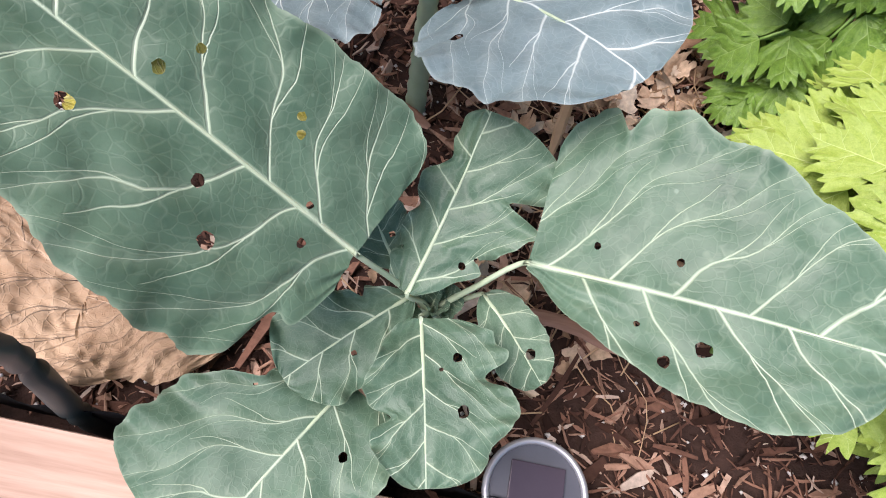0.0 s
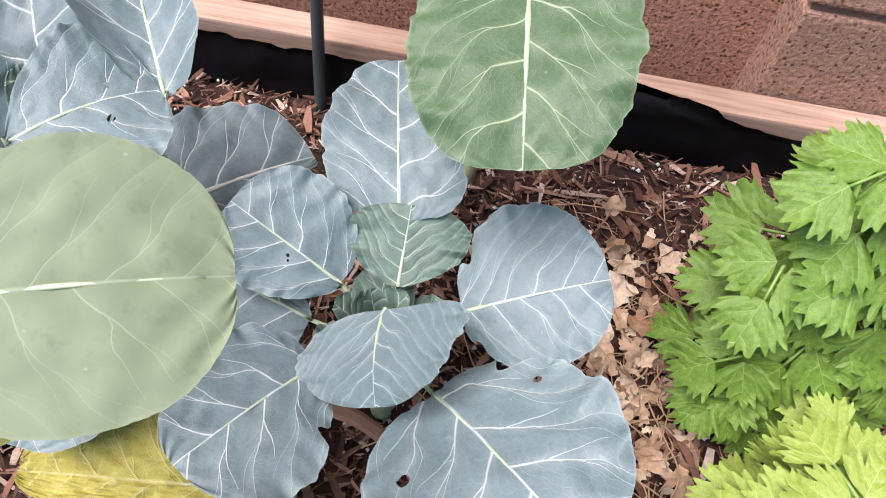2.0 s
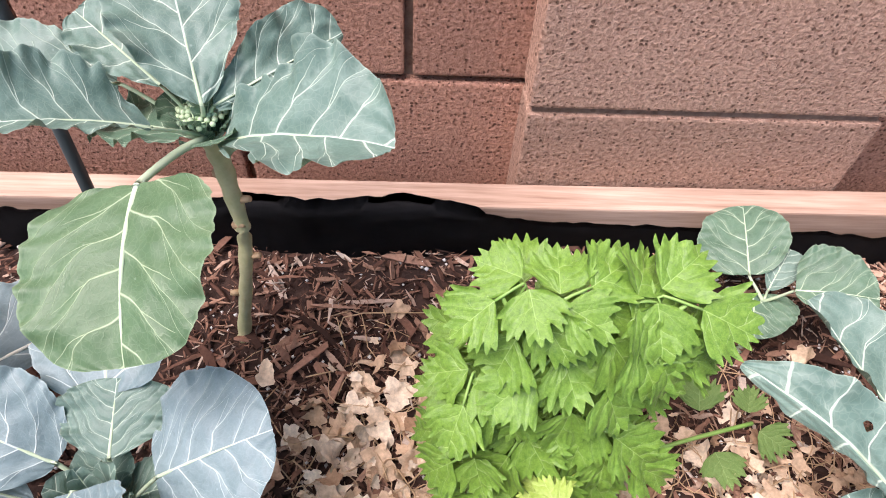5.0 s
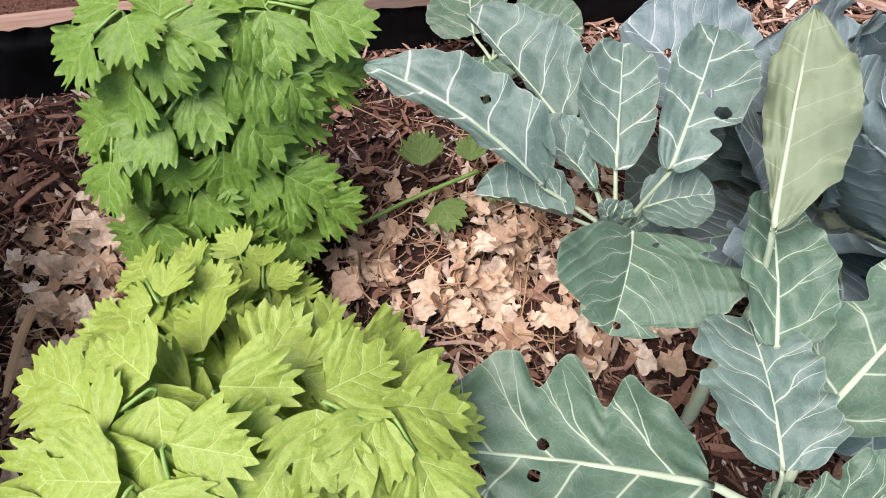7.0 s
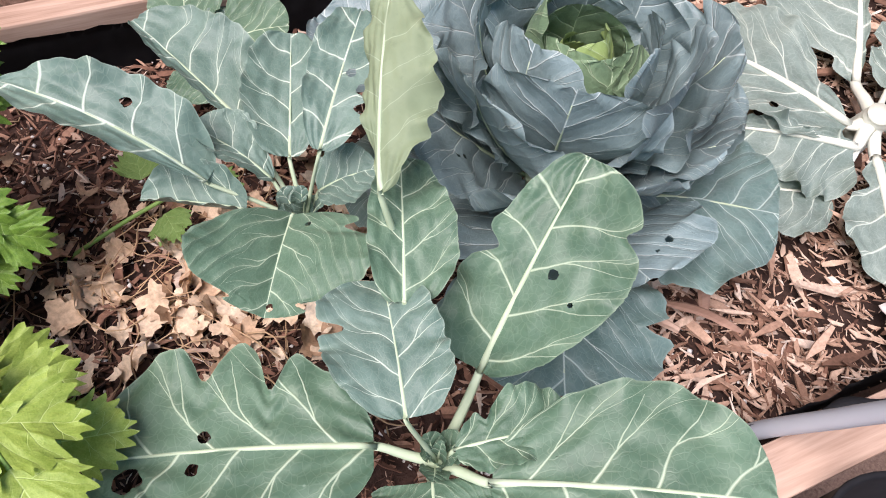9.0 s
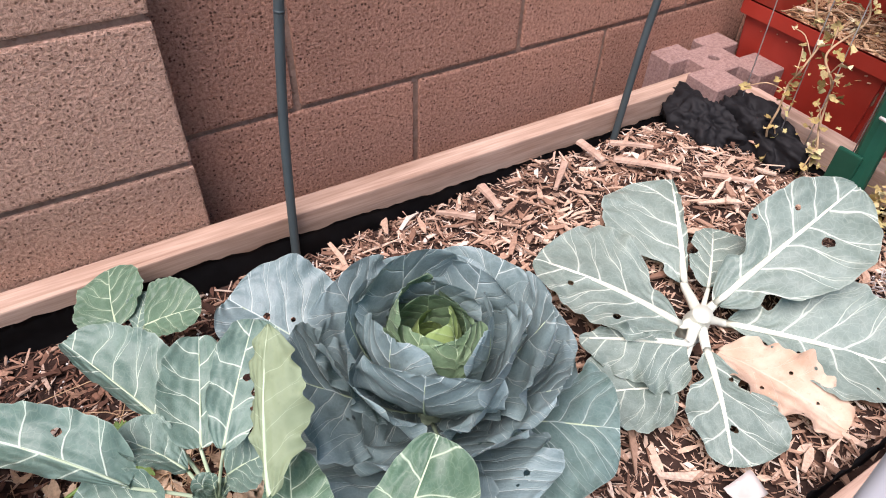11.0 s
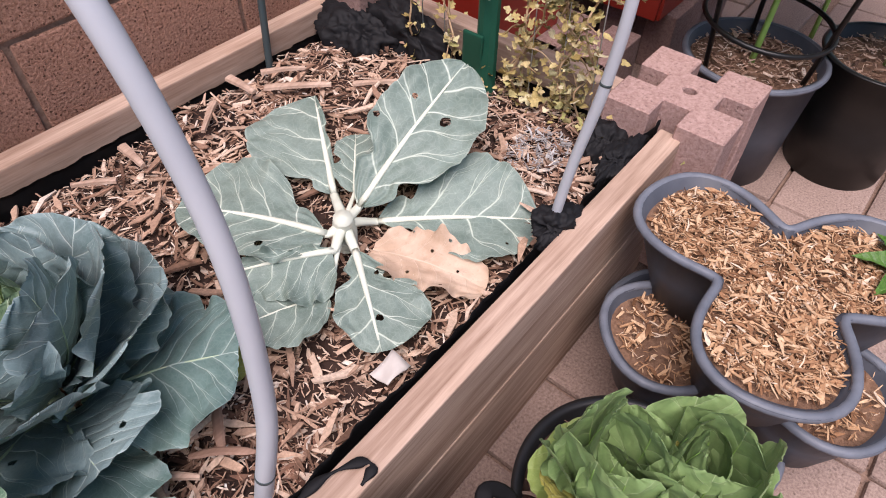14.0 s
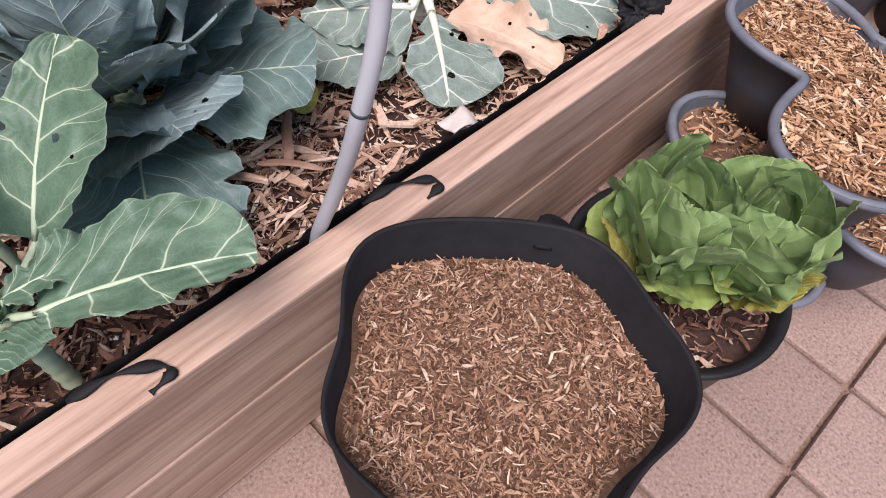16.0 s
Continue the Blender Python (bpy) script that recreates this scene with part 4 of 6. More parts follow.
add_leaf(pa, [(-0.830, -0.668, 0.533), (-0.790, -0.711, 0.527), (-0.820, -0.705, 0.528), (-0.799, -0.677, 0.532)], GREEN, root=RA, thick=0.002, seed=8.1, cup=0.04, wave=0.14, nu=26, nv=20, holes=[(0.7, 0.05, 0.05)])
bud(pa, RA, 0.022, 1.0, GREEN, 6)

# blue-leaved broccoli
pb = thing("broccoli_plant", (-0.907, -0.468, 0.433), "blue-green broccoli plant with a rosette of rounded leaves", "broccoli", "broccoli and cabbage plants")
RB = (-0.905, -0.465, 0.554)
stem(pb, [(-0.907, -0.468, 0.420), (-0.906, -0.467, 0.490), RB], [0.009, 0.008, 0.007], RIB, label="short pale stem")
add_leaf(pb, B5, BLUE, root=RB, seed=11.1, cup=0.06, arch=0.06)
add_leaf(pb, B8, BLUE, root=RB, seed=12.4, cup=0.05, arch=0.06)
add_leaf(pb, B1, BLUE, root=RB, seed=13.2, cup=0.04, arch=0.05, wave=0.06, bites=[(0, 0.12, 0.05, 0.3), (1, 0.1, 0.04, 0.25)])
add_leaf(pb, B2, BLUE, root=RB, seed=14.8, cup=0.03, arch=0.07, wave=0.05, bites=[(0, 0.18, 0.05, 0.3)], holes=[(0.32, 0.36, 0.028), (0.34, -0.36, 0.02)])
add_leaf(pb, B3, BLUE, root=RB, seed=15.1, cup=0.03, arch=0.06, bites=[(1, 0.35, 0.04, 0.25), (0, 0.12, 0.05, 0.3)])
add_leaf(pb, B4, BLUE, root=RB, seed=16.3, cup=0.06, arch=0.05, holes=[(0.45, 0.07, 0.014), (0.42, 0.10, 0.01)])
add_leaf(pb, B6, GREY, root=RB, seed=17.5, cup=0.08, arch=0.0, ruffle=0.06, wave=0.09)
add_leaf(pb, B7, BLUE, root=RB, seed=18.9, cup=0.04, arch=0.10, wave=0.06, back=0.28)
bud(pb, (-0.912, -0.465, 0.566), 0.046, 2.2, GREY, 8)

# tall broccoli on a bare stem by the wall
pc = thing("broccoli_plant", (-0.879, -0.255, 0.430), "tall broccoli plant on a bare stem near the wall", "broccoli", "broccoli and cabbage plants")
RC = (-0.851, -0.238, 0.721)
stem(pc, [(-0.880, -0.239, 0.420), (-0.875, -0.236, 0.456), (-0.858, -0.233, 0.541), (-0.850, -0.229, 0.598), (-0.851, -0.227, 0.651), (-0.851, -0.229, 0.689), RC], [0.0088, 0.0072, 0.0066, 0.0070, 0.0076, 0.0085, 0.008], STALK, label="bare greenish stem with leaf scars")
for p in ((-0.868, -0.235, 0.509), (-0.849, -0.231, 0.566), (-0.856, -0.230, 0.609), (-0.845, -0.228, 0.641), (-0.859, -0.229, 0.673)):
    bm = bmesh.new()
    tube(bm, [p, (p[0] + (0.010 if p[0] > -0.866 else -0.010), p[1] - 0.003, p[2] + 0.004)], [0.004, 0.0028], 8)
    part("leaf_scar", bm, STRAW, pc, "dry leaf scar")
add_leaf(pc, C1, FRESH, root=RC, thick=0.0036, seed=21.1, cup=-0.05, arch=0.09, wave=0.08, blunt=0.25, back=0.04, wide=0.94)
add_leaf(pc, C2, GREY, root=RC, seed=22.4, cup=0.03, arch=0.08, wave=0.10, ruffle=0.05, bites=[(1, 0.45, 0.05, 0.25), (0, 0.35, 0.04, 0.2)])
add_leaf(pc, C3, GREY, root=RC, seed=23.9, cup=0.12, arch=0.06, ruffle=0.05, wave=0.10, bites=[(1, 0.5, 0.05, 0.3)])
add_leaf(pc, C4, GREY, root=RC, seed=24.2, cup=0.05, arch=0.06)
add_leaf(pc, C5, GREY, root=RC, seed=25.8, cup=0.10, arch=0.03, ruffle=0.05, wave=0.10)
add_leaf(pc, C6, GREY, root=RC, seed=26.6, cup=0.08, arch=0.06, ruffle=0.05, wave=0.09)
add_leaf(pc, [(-0.845, -0.247, 0.764), (-0.875, -0.162, 0.818), (-0.911, -0.200, 0.805), (-0.829, -0.177, 0.796)], GREY, root=RC, seed=27.3, cup=0.10, ruffle=0.05, wave=0.10)
add_leaf(pc, [(-0.866, -0.250, 0.733), (-0.947, -0.218, 0.706), (-0.922, -0.196, 0.709), (-0.907, -0.261, 0.724)], GREEN, root=RC, seed=28.1, cup=0.05, ruffle=0.05, wave=0.10)
add_leaf(pc, [(-0.835, -0.242, 0.732), (-0.794, -0.154, 0.714), (-0.850, -0.177, 0.712), (-0.789, -0.204, 0.723)], GREEN, root=RC, seed=29.1, cup=0.05, ruffle=0.05, wave=0.10)
bud(pc, RC, 0.040, 3.3, GREEN, 8)
bm = bmesh.new()
for i in range(60):
    a, r = i * 2.4, 0.0024 * math.sqrt(i)
    bmesh.ops.create_icosphere(bm, subdivisions=1, radius=0.0026, matrix=Matrix.Translation((RC[0] + r * math.cos(a), RC[1] + r * math.sin(a), RC[2] + 0.028 - r * r * 14)))
part("flower_head", bm, HEART, pc, "small green broccoli head")

# cabbage at the bed's unseen end
pl = thing("cabbage_plant", (-1.146, -0.407, 0.432), "blue cabbage plant with upright leaves", "cabbage", "broccoli and cabbage plants")
RL = (-1.134, -0.403, 0.508)
stem(pl, [(-1.146, -0.408, 0.420), (-1.140, -0.405, 0.465), RL], [0.008, 0.008, 0.007], RIB)
add_leaf(pl, L2, BLUE, WHITERIB, root=(-1.129, -0.388, 0.491), thick=0.006, seed=31.0, cup=0.10, arch=0.05, holes=[(0.5, 0.25, 0.02), (0.3, -0.15, 0.02)])
add_leaf(pl, L1, BLUE, root=RL, seed=32.0, cup=0.18, arch=0.02)
add_leaf(pl, L3, BLUE, root=RL, seed=33.0, cup=0.12, arch=0.10, holes=[(0.6, 0.16, 0.03), (0.7, -0.1, 0.025), (0.45, 0.3, 0.02)])
add_leaf(pl, [(-1.138, -0.410, 0.574), (-1.174, -0.317, 0.694), (-1.212, -0.372, 0.642), (-1.116, -0.332, 0.655)], BLUE, root=RL, seed=34.0, cup=0.15)
add_leaf(pl, [(-1.149, -0.420, 0.564), (-1.222, -0.422, 0.680), (-1.190, -0.372, 0.644), (-1.190, -0.468, 0.643)], BLUE, root=RL, seed=35.0, cup=0.15)
add_leaf(pl, DL, GREYBLUE, root=(-1.106, -0.435, 0.513), seed=36.0, cup=0.04, arch=0.10, holes=[(0.55, 0.12, 0.018), (0.8, -0.1, 0.02), (0.35, 0.2, 0.014)])
for i, (dx, dy, dz) in enumerate(((0.02, 0.03, 0.10), (-0.03, 0.02, 0.12), (0.0, -0.03, 0.09), (0.03, -0.01, 0.08))):
    b = Vector((-1.133, -0.390, 0.551))
    t = b + Vector((dx, dy, dz))
    sd = Vector((dy, -dx, 0)).normalized() * 0.035
    add_leaf(pl, (b, t, (b + t) / 2 + sd, (b + t) / 2 - sd), GREY, seed=37.0 + i, cup=0.3, wave=0.08, ruffle=0.05, thick=0.002)

# big pale leaf reaching in from a neighbour
pn = thing("collard_plant", (-1.266, -0.673, 0.430), "collard plant with large smooth pale green leaves", "collard", "broccoli and cabbage plants")
RN = (-1.162, -0.649, 0.754)
stem(pn, [(-1.266, -0.674, 0.420), (-1.240, -0.664, 0.585), RN], [0.009, 0.008, 0.006], STALK)
add_leaf(pn, N1, PALE, root=RN, seed=41.0, cup=0.04, arch=0.10, wave=0.03, ruffle=0.003)
add_leaf(pn, Y1, YELLOW, root=None, seed=42.0, crinkle=0.035, cup=0.03, arch=0.12, wave=0.07, ruffle=0.02, label="yellowing crinkled lower leaf")
add_leaf(pn, Y2, MOTTLED, root=(-1.240, -0.664, 0.585), seed=43.0, cup=0.03, arch=0.06, wave=0.05, crinkle=0.02, label="mottled yellow-green lower leaf")

# collard-like broccoli beside the celery
pe = thing("broccoli_plant", (-0.289, -0.520, 0.429), "leafy broccoli plant with folded chewed leaves", "broccoli", "broccoli and cabbage plants")
RE = (-0.285, -0.506, 0.556)
stem(pe, [(-0.289, -0.517, 0.420), (-0.287, -0.512, 0.483), RE], [0.009, 0.008, 0.007], RIB)
add_leaf(pe, E1, GREY, root=RE, wide=0.85, blunt=0.55, seed=51.0, cup=0.10, arch=0.12, wave=0.06, holes=[(0.45, -0.12, 0.025)])
add_leaf(pe, E8, GREY, root=RE, wide=1.15, blunt=0.34, seed=52.0, cup=0.10, arch=0.02)
add_leaf(pe, E2, GREY, root=RE, wide=1.15, blunt=0.34, seed=53.0, cup=0.12, arch=0.0, wave=0.08)
add_leaf(pe, E3, GREY, root=RE, wide=1.15, blunt=0.34, seed=54.0, cup=0.05, arch=0.05, wave=0.07, bites=[(1, 0.3, 0.05, 0.5)], holes=[(0.42, 0.16, 0.045), (0.52, 0.06, 0.03)])
add_leaf(pe, E4, GREEN, root=RE, wide=1.05, seed=55.0, cup=-0.08, arch=0.12, wave=0.05, bites=[(0, 0.93, 0.03, 0.4), (1, 0.9, 0.04, 0.45), (1, 0.2, 0.05, 0.3)], holes=[(0.16, 0.20, 0.03), (0.92, 0.03, 0.035), (0.90, 0.30, 0.02)])
add_leaf(pe, E7, GREY, root=RE, seed=57.0, cup=0.25, arch=0.05, wave=0.06)
add_leaf(pe, [(-0.301, -0.479, 0.586), (-0.345, -0.436, 0.615), (-0.339, -0.471, 0.610), (-0.315, -0.431, 0.606)], GREY, root=RE, seed=58.0, cup=0.10)
add_leaf(pe, [(-0.268, -0.501, 0.582), (-0.225, -0.513, 0.604), (-0.245, -0.486, 0.600), (-0.252, -0.538, 0.599)], GREY, root=RE, seed=59.0, cup=0.10)
bud(pe, RE, 0.03, 5.1, GREY, 5)
pe2 = thing("broccoli_plant", (-0.233, -0.625, 0.444), "tall pale broccoli leaf stalk leaning over the bed", "broccoli", "broccoli and cabbage plants")
stem(pe2, [(-0.233, -0.626, 0.420), (-0.237, -0.613, 0.521), (-0.240, -0.606, 0.605)], [0.006, 0.005, 0.004], RIB)
add_leaf(pe2, E5, PALE, root=(-0.240, -0.609, 0.589), seed=61.0, blunt=0.75, wide=1.0, back=0.0, cup=-0.10, arch=0.05, wave=0.14, ruffle=0.05, thick=0.003)
add_leaf(pe2, E6, GREEN, root=(-0.233, -0.609, 0.543), seed=62.0, cup=0.06, arch=0.06)

# seedling by the back board
ps = thing("broccoli_seedling", (-0.322, -0.248, 0.428), "small broccoli seedling near the back board", "seedling", "broccoli and cabbage plants")
RS = (-0.313, -0.222, 0.489)
stem(ps, [(-0.323, -0.251, 0.420), (-0.320, -0.236, 0.452), RS], [0.004, 0.0035, 0.003], RIB)
for i, s in enumerate((S1, S2, S3)):
    add_leaf(ps, s, GREEN, root=RS, thick=0.0022, seed=65.0 + i, cup=0.05, arch=0.06)
add_leaf(ps, [(-0.309, -0.213, 0.502), (-0.282, -0.176, 0.524), (-0.302, -0.176, 0.517), (-0.277, -0.204, 0.518)], GREY, root=RS, thick=0.0016, seed=69.0, cup=0.12)

# front broccoli by the near board
pf = thing("broccoli_plant", (-0.255, -0.730, 0.434), "broccoli plant with spreading holed leaves by the front board", "broccoli", "broccoli and cabbage plants")
RF = (-0.258, -0.717, 0.551)
stem(pf, [(-0.255, -0.728, 0.420), (-0.257, -0.723, 0.489), RF], [0.0085, 0.008, 0.0065], RIB)
add_leaf(pf, F1, GREEN, root=RF, thick=0.004, seed=71.0, cup=0.04, arch=0.05, wave=0.05, bites=[(0, 0.52, 0.05, 0.35), (1, 0.78, 0.04, 0.2)], holes=[(0.52, 0.10, 0.022), (0.45, 0.22, 0.012)])
add_leaf(pf, F2, GREY, root=RF, seed=72.0, cup=0.10, arch=0.08, wave=0.12, ruffle=0.05, bites=[(0, 0.62, 0.06, 0.4)])
add_leaf(pf, F3, GREEN, root=RF, back=0.14, wide=1.08, thick=0.0038, seed=73.0, cup=0.03, arch=0.05, wave=0.09, bites=[(0, 0.38, 0.05, 0.45), (0, 0.62, 0.06, 0.35), (1, 0.8, 0.05, 0.4)], holes=[(0.62, 0.06, 0.022), (0.84, 0.08, 0.045), (0.60, -0.05, 0.022)])
add_leaf(pf, F4, GREEN, root=RF, seed=74.0, cup=0.06, arch=0.06, wave=0.12, ruffle=0.05, lobes=0.04, bites=[(0, 0.3, 0.05, 0.4)])
add_leaf(pf, F5, GREEN, root=RF, thick=0.004, seed=75.0, cup=0.04, arch=0.06, wave=0.04)
add_leaf(pf, F6, GREEN, root=RF, seed=76.0, cup=0.05, arch=0.06, wave=0.12, ruffle=0.06, lobes=0.04, holes=[(0.35, 0.15, 0.05), (0.55, -0.3, 0.035)])
bud(pf, RF, 0.024, 7.1, GREEN, 6)

# heading cabbage
pg = thing("cabbage_plant", (-0.056, -0.492, 0.43), "heading cabbage with layered waxy blue-green leaves", "cabbage", "broccoli and cabbage plants")
GC = Vector((-0.052, -0.492, 0.010))
stem(pg, [(-0.056, -0.49, 0.42), (-0.056, -0.49, 0.47), (-0.054, -0.49, 0.53)], [0.016, 0.016, 0.014], RIB)
STAGE = (0.0, 0.14, 0.32, 0.52, 0.76, 1.0)
HEADING = dict(base=(0.562, 0.552, 0.532, 0.512, 0.486, 0.462), reach=(0.008, 0.026, 0.064, 0.112, 0.170, 0.205), tip=(0.640, 0.662, 0.680, 0.655, 0.575, 0.470),
               half=(0.026, 0.044, 0.060, 0.072, 0.082, 0.080), cup=(0.36, 0.26, 0.17, 0.10, 0.04, -0.02), arch=(-0.16, -0.18, -0.12, -0.05, 0.03, 0.10))
COUNT = 36
for i in range(COUNT):
    f = i / (COUNT - 1)
    bz, reach, tz, hw, cup, arch = (float(np.interp(f, STAGE, HEADING[k])) for k in ("base", "reach", "tip", "half", "cup", "arch"))
    m = LIMEHEART if i < 3 else HEART if i < 8 else GREYBLUE if i < 31 else DEEP
    a = 0.4 + i * 2.39996 + RNG.uniform(-0.25, 0.25)
    k = float(RNG.uniform(0.86, 1.12))
    d, t = Vector((math.cos(a), math.sin(a), 0)), Vector((-math.sin(a), math.cos(a), 0))
    b = GC + d * (0.006 + 0.034 * f) + Vector((0, 0, bz))
    tip = GC + d * reach * k + Vector((0, 0, tz + float(RNG.uniform(-0.016, 0.016))))
    mid = b + (tip - b) * 0.66 + d * 0.010
    roll = Vector((0, 0, float(RNG.uniform(-0.25, 0.25)) * hw)) + d * float(RNG.uniform(-0.15, 0.15)) * hw
    add_leaf(pg, (b, tip, mid + t * hw * k + roll, mid - t * hw * k - roll), m, seed=81.0 + i * 1.7, thick=0.0012 + 0.0022 * f, cup=cup, arch=arch, wave=0.12, ruffle=0.036, blunt=0.34, crinkle=0.004,
             bites=[(int(RNG.randint(2)), RNG.uniform(0.5, 0.9), 0.03, 0.25)] if i > 12 else (), holes=[(RNG.uniform(0.4, 0.85), RNG.uniform(-0.3, 0.3), RNG.uniform(0.010, 0.026)) for _ in range(int(RNG.randint(0, 3)))] if i > 18 else (), nu=44, nv=36)

add_leaf(pg, [(-0.095, -0.425, 0.500), (-0.205, -0.285, 0.575), (-0.215, -0.375, 0.565), (-0.105, -0.300, 0.575)], GREYBLUE, seed=160.0, cup=0.04, arch=0.03, wave=0.10, ruffle=0.03, blunt=0.34, root=(-0.07, -0.47, 0.48), holes=[(0.55, -0.12, 0.03), (0.62, 0.08, 0.016), (0.75, 0.02, 0.02)])

# harvested broccoli with white stalks
ph = thing("broccoli_plant", (0.349, -0.526, 0.440), "harvested broccoli plant with thick white leaf stalks", "broccoli", "broccoli and cabbage plants")
RH = (0.346, -0.532, 0.477)
stem(ph, [(0.352, -0.523, 0.421), (0.349, -0.528, 0.459), (0.343, -0.535, 0.491)], [0.016, 0.017, 0.013], WHITERIB, label="cut whitish stem")
for nm, s, kw in (("H1", H1, dict(seed=91.0, bites=[(0, 0.28, 0.06, 0.45), (1, 0.2, 0.05, 0.4)], holes=[(0.62, 0.12, 0.03), (0.66, -0.10, 0.016), (0.45, -0.2, 0.02)])),
                  ("H2", H2, dict(seed=92.0, bites=[(1, 0.55, 0.06, 0.35), (0, 0.15, 0.05, 0.4)])),
                  ("H3", H3, dict(seed=93.0, bites=[(0, 0.25, 0.06, 0.3)], holes=[(0.7, 0.1, 0.02), (0.35, 0.22, 0.025)])),
                  ("H4", H4, dict(seed=94.0, bites=[(0, 0.22, 0.06, 0.5), (1, 0.2, 0.06, 0.4)], holes=[(0.4, 0.1, 0.012), (0.8, 0.2, 0.01)])),
                  ("H5", H5, dict(seed=95.0, wave=0.12, bites=[(0, 0.3, 0.06, 0.5), (1, 0.35, 0.06, 0.45)], holes=[(0.72, 0.05, 0.03), (0.3, 0.12, 0.02)])),
                  ("H6", H6, dict(seed=96.0, wave=0.12, ruffle=0.06, bites=[(0, 0.4, 0.06, 0.4)])),
                  ("H7", H7, dict(seed=97.0)), ("H8", H8, dict(seed=98.0, wave=0.12, bites=[(0, 0.5, 0.08, 0.4)]))):
    kw.setdefault("wave", 0.08)
    s = [(x, y, max(z, 0.440) + 0.004) for x, y, z in s]
    add_leaf(ph, s, WAXY, WHITERIB, blunt=0.56, back=0.0, wide=1.08, root=RH, thick=0.0085 if nm not in ("H7", "H8") else 0.004, cup=0.05, arch=0.05, **kw)
bm, rib, L, n = blade([(x, y, max(z, 0.436)) for x, y, z in Hd], 99.0, cup=0.10, arch=0.08, wave=0.12, ruffle=0.05, holes=[(0.5, 0.1, 0.015), (0.62, 0.2, 0.014), (0.4, -0.15, 0.016), (0.75, 0.02, 0.012), (0.3, 0.2, 0.012), (0.7, -0.2, 0.014)])
lone("dead_leaf", bm, CREAM, "dry tan leaf with insect holes lying on the mulch", "dead leaf")
bm, rib, L, n = blade([(0.119, -0.542, 0.455), (0.103, -0.593, 0.437), (0.132, -0.572, 0.447), (0.094, -0.558, 0.447)], 99.5, cup=0.08, nu=24, nv=18)
lone("dead_leaf", bm, YELLOW, "bright yellow dying cabbage leaf", "dead leaf")
bm, rib, L, n = blade([(-1.035, -0.712, 0.458), (-1.190, -0.648, 0.496), (-1.085, -0.640, 0.480), (-1.120, -0.742, 0.472)], 98.5, cup=0.04, arch=0.03, wave=0.22, ruffle=0.045, crinkle=0.040, nu=110, nv=80)
lone("dead_leaf", bm, TANLEAF, "curled dry brown leaf on the mulch", "dead leaf")
bm, rib, L, n = blade([(-0.992, -0.705, 0.456), (-1.078, -0.700, 0.472), (-1.020, -0.680, 0.468), (-1.040, -0.738, 0.460)], 97.5, cup=0.14, arch=0.12, wave=0.18, ruffle=0.05, crinkle=0.03, nu=80, nv=60)
lone("dead_leaf", bm, TANLEAF, "folded dry brown leaf by the board", "dead leaf")


# ---- celery ----
def leaflet_mesh(seed):
    """A wedge-shaped celery leaflet with three lobes, each with a few blunt teeth."""
    bm = bmesh.new()
    uvs, rims = bm.loops.layers.uv.new("blade"), bm.loops.layers.uv.new("edge")
    rnd = random.Random(seed)
    cuts = [(k * rnd.uniform(0.30, 0.44), rnd.uniform(0.10, 0.30), 0.07) for k in (-1, 1)] + [(k * rnd.uniform(0.70, 0.85), rnd.uniform(0.04, 0.16), 0.07) for k in (-1, 1)]
    ribs = (-0.95, -0.56, 0.0, 0.56, 0.95)
    nt, nr = 84, 6
    centre = bm.verts.new((0, 0, 0))
    pos = {centre: (0.02, 0.0, 0.0)}
    fold, rows = rnd.uniform(0.04, 0.16), []
    for i in range(nt + 1):
        th = -1.28 + 2.56 * i / nt
        r = 1.0 - 0.13 * (th / 0.8) ** 2 - 1.5 * max(0.0, abs(th) - 0.98)
        for c, deep, half in cuts:
            r *= 1 - deep * math.exp(-((th - c) / half) ** 2)
        tooth = abs(((th * 5.0 + seed * 0.31 + 0.5 * noise.noise(Vector((th * 3, seed, 4)))) % 1.0) - 0.5) * 2
        r *= 0.89 + 0.20 * tooth
        r *= 1 + 0.07 * noise.noise(Vector((th * 2.5, seed, 0)))
        row = []
        for j in range(1, nr + 1):
            f = j / nr
            x, y = r * f * math.cos(th), r * f * math.sin(th)
            rib = min(abs(th - c) / 0.3 for c in ribs)
            z = 0.022 * f * min(rib, 1.0) + fold * abs(y) - 0.12 * x ** 2 * (0.5 + 0.5 * fold / 0.16) + 0.16 * f * f * noise.noise(Vector((x * 2.2, y * 2.2, seed))) + 0.05 * f ** 3 * noise.noise(Vector((x * 6, y * 6, seed + 3)))
            v = bm.verts.new((x, y, z))
            pos[v] = (x, y, f)
            row.append(v)
        rows.append(row)
    for r, s in zip(rows, rows[1:]):
        fs = [bm.faces.new((centre, r[0], s[0]))]
        for j in range(nr - 1):
            fs.append(bm.faces.new((r[j], r[j + 1], s[j + 1], s[j])))
        for f in fs:
            for lp in f.loops:
                lp[uvs].uv = pos[lp.vert][:2]
                lp[rims].uv = (pos[lp.vert][2] * 0.97, pos[lp.vert][0])
    bmesh.ops.recalc_face_normals(bm, faces=bm.faces)
    me = bpy.data.meshes.new("leaflet")
    bm.to_mesh(me)
    bm.free()
    me.shade_smooth()
    return me


def tinted(meshes, material):
    out = []
    for m in meshes:
        c = m.copy()
        c.materials.append(material)
        out.append(c)
    return out


LEAFLETS = [leaflet_mesh(s) for s in range(9)]
CEL, LIM = tinted(LEAFLETS, CELERY), tinted(LEAFLETS, LIME)


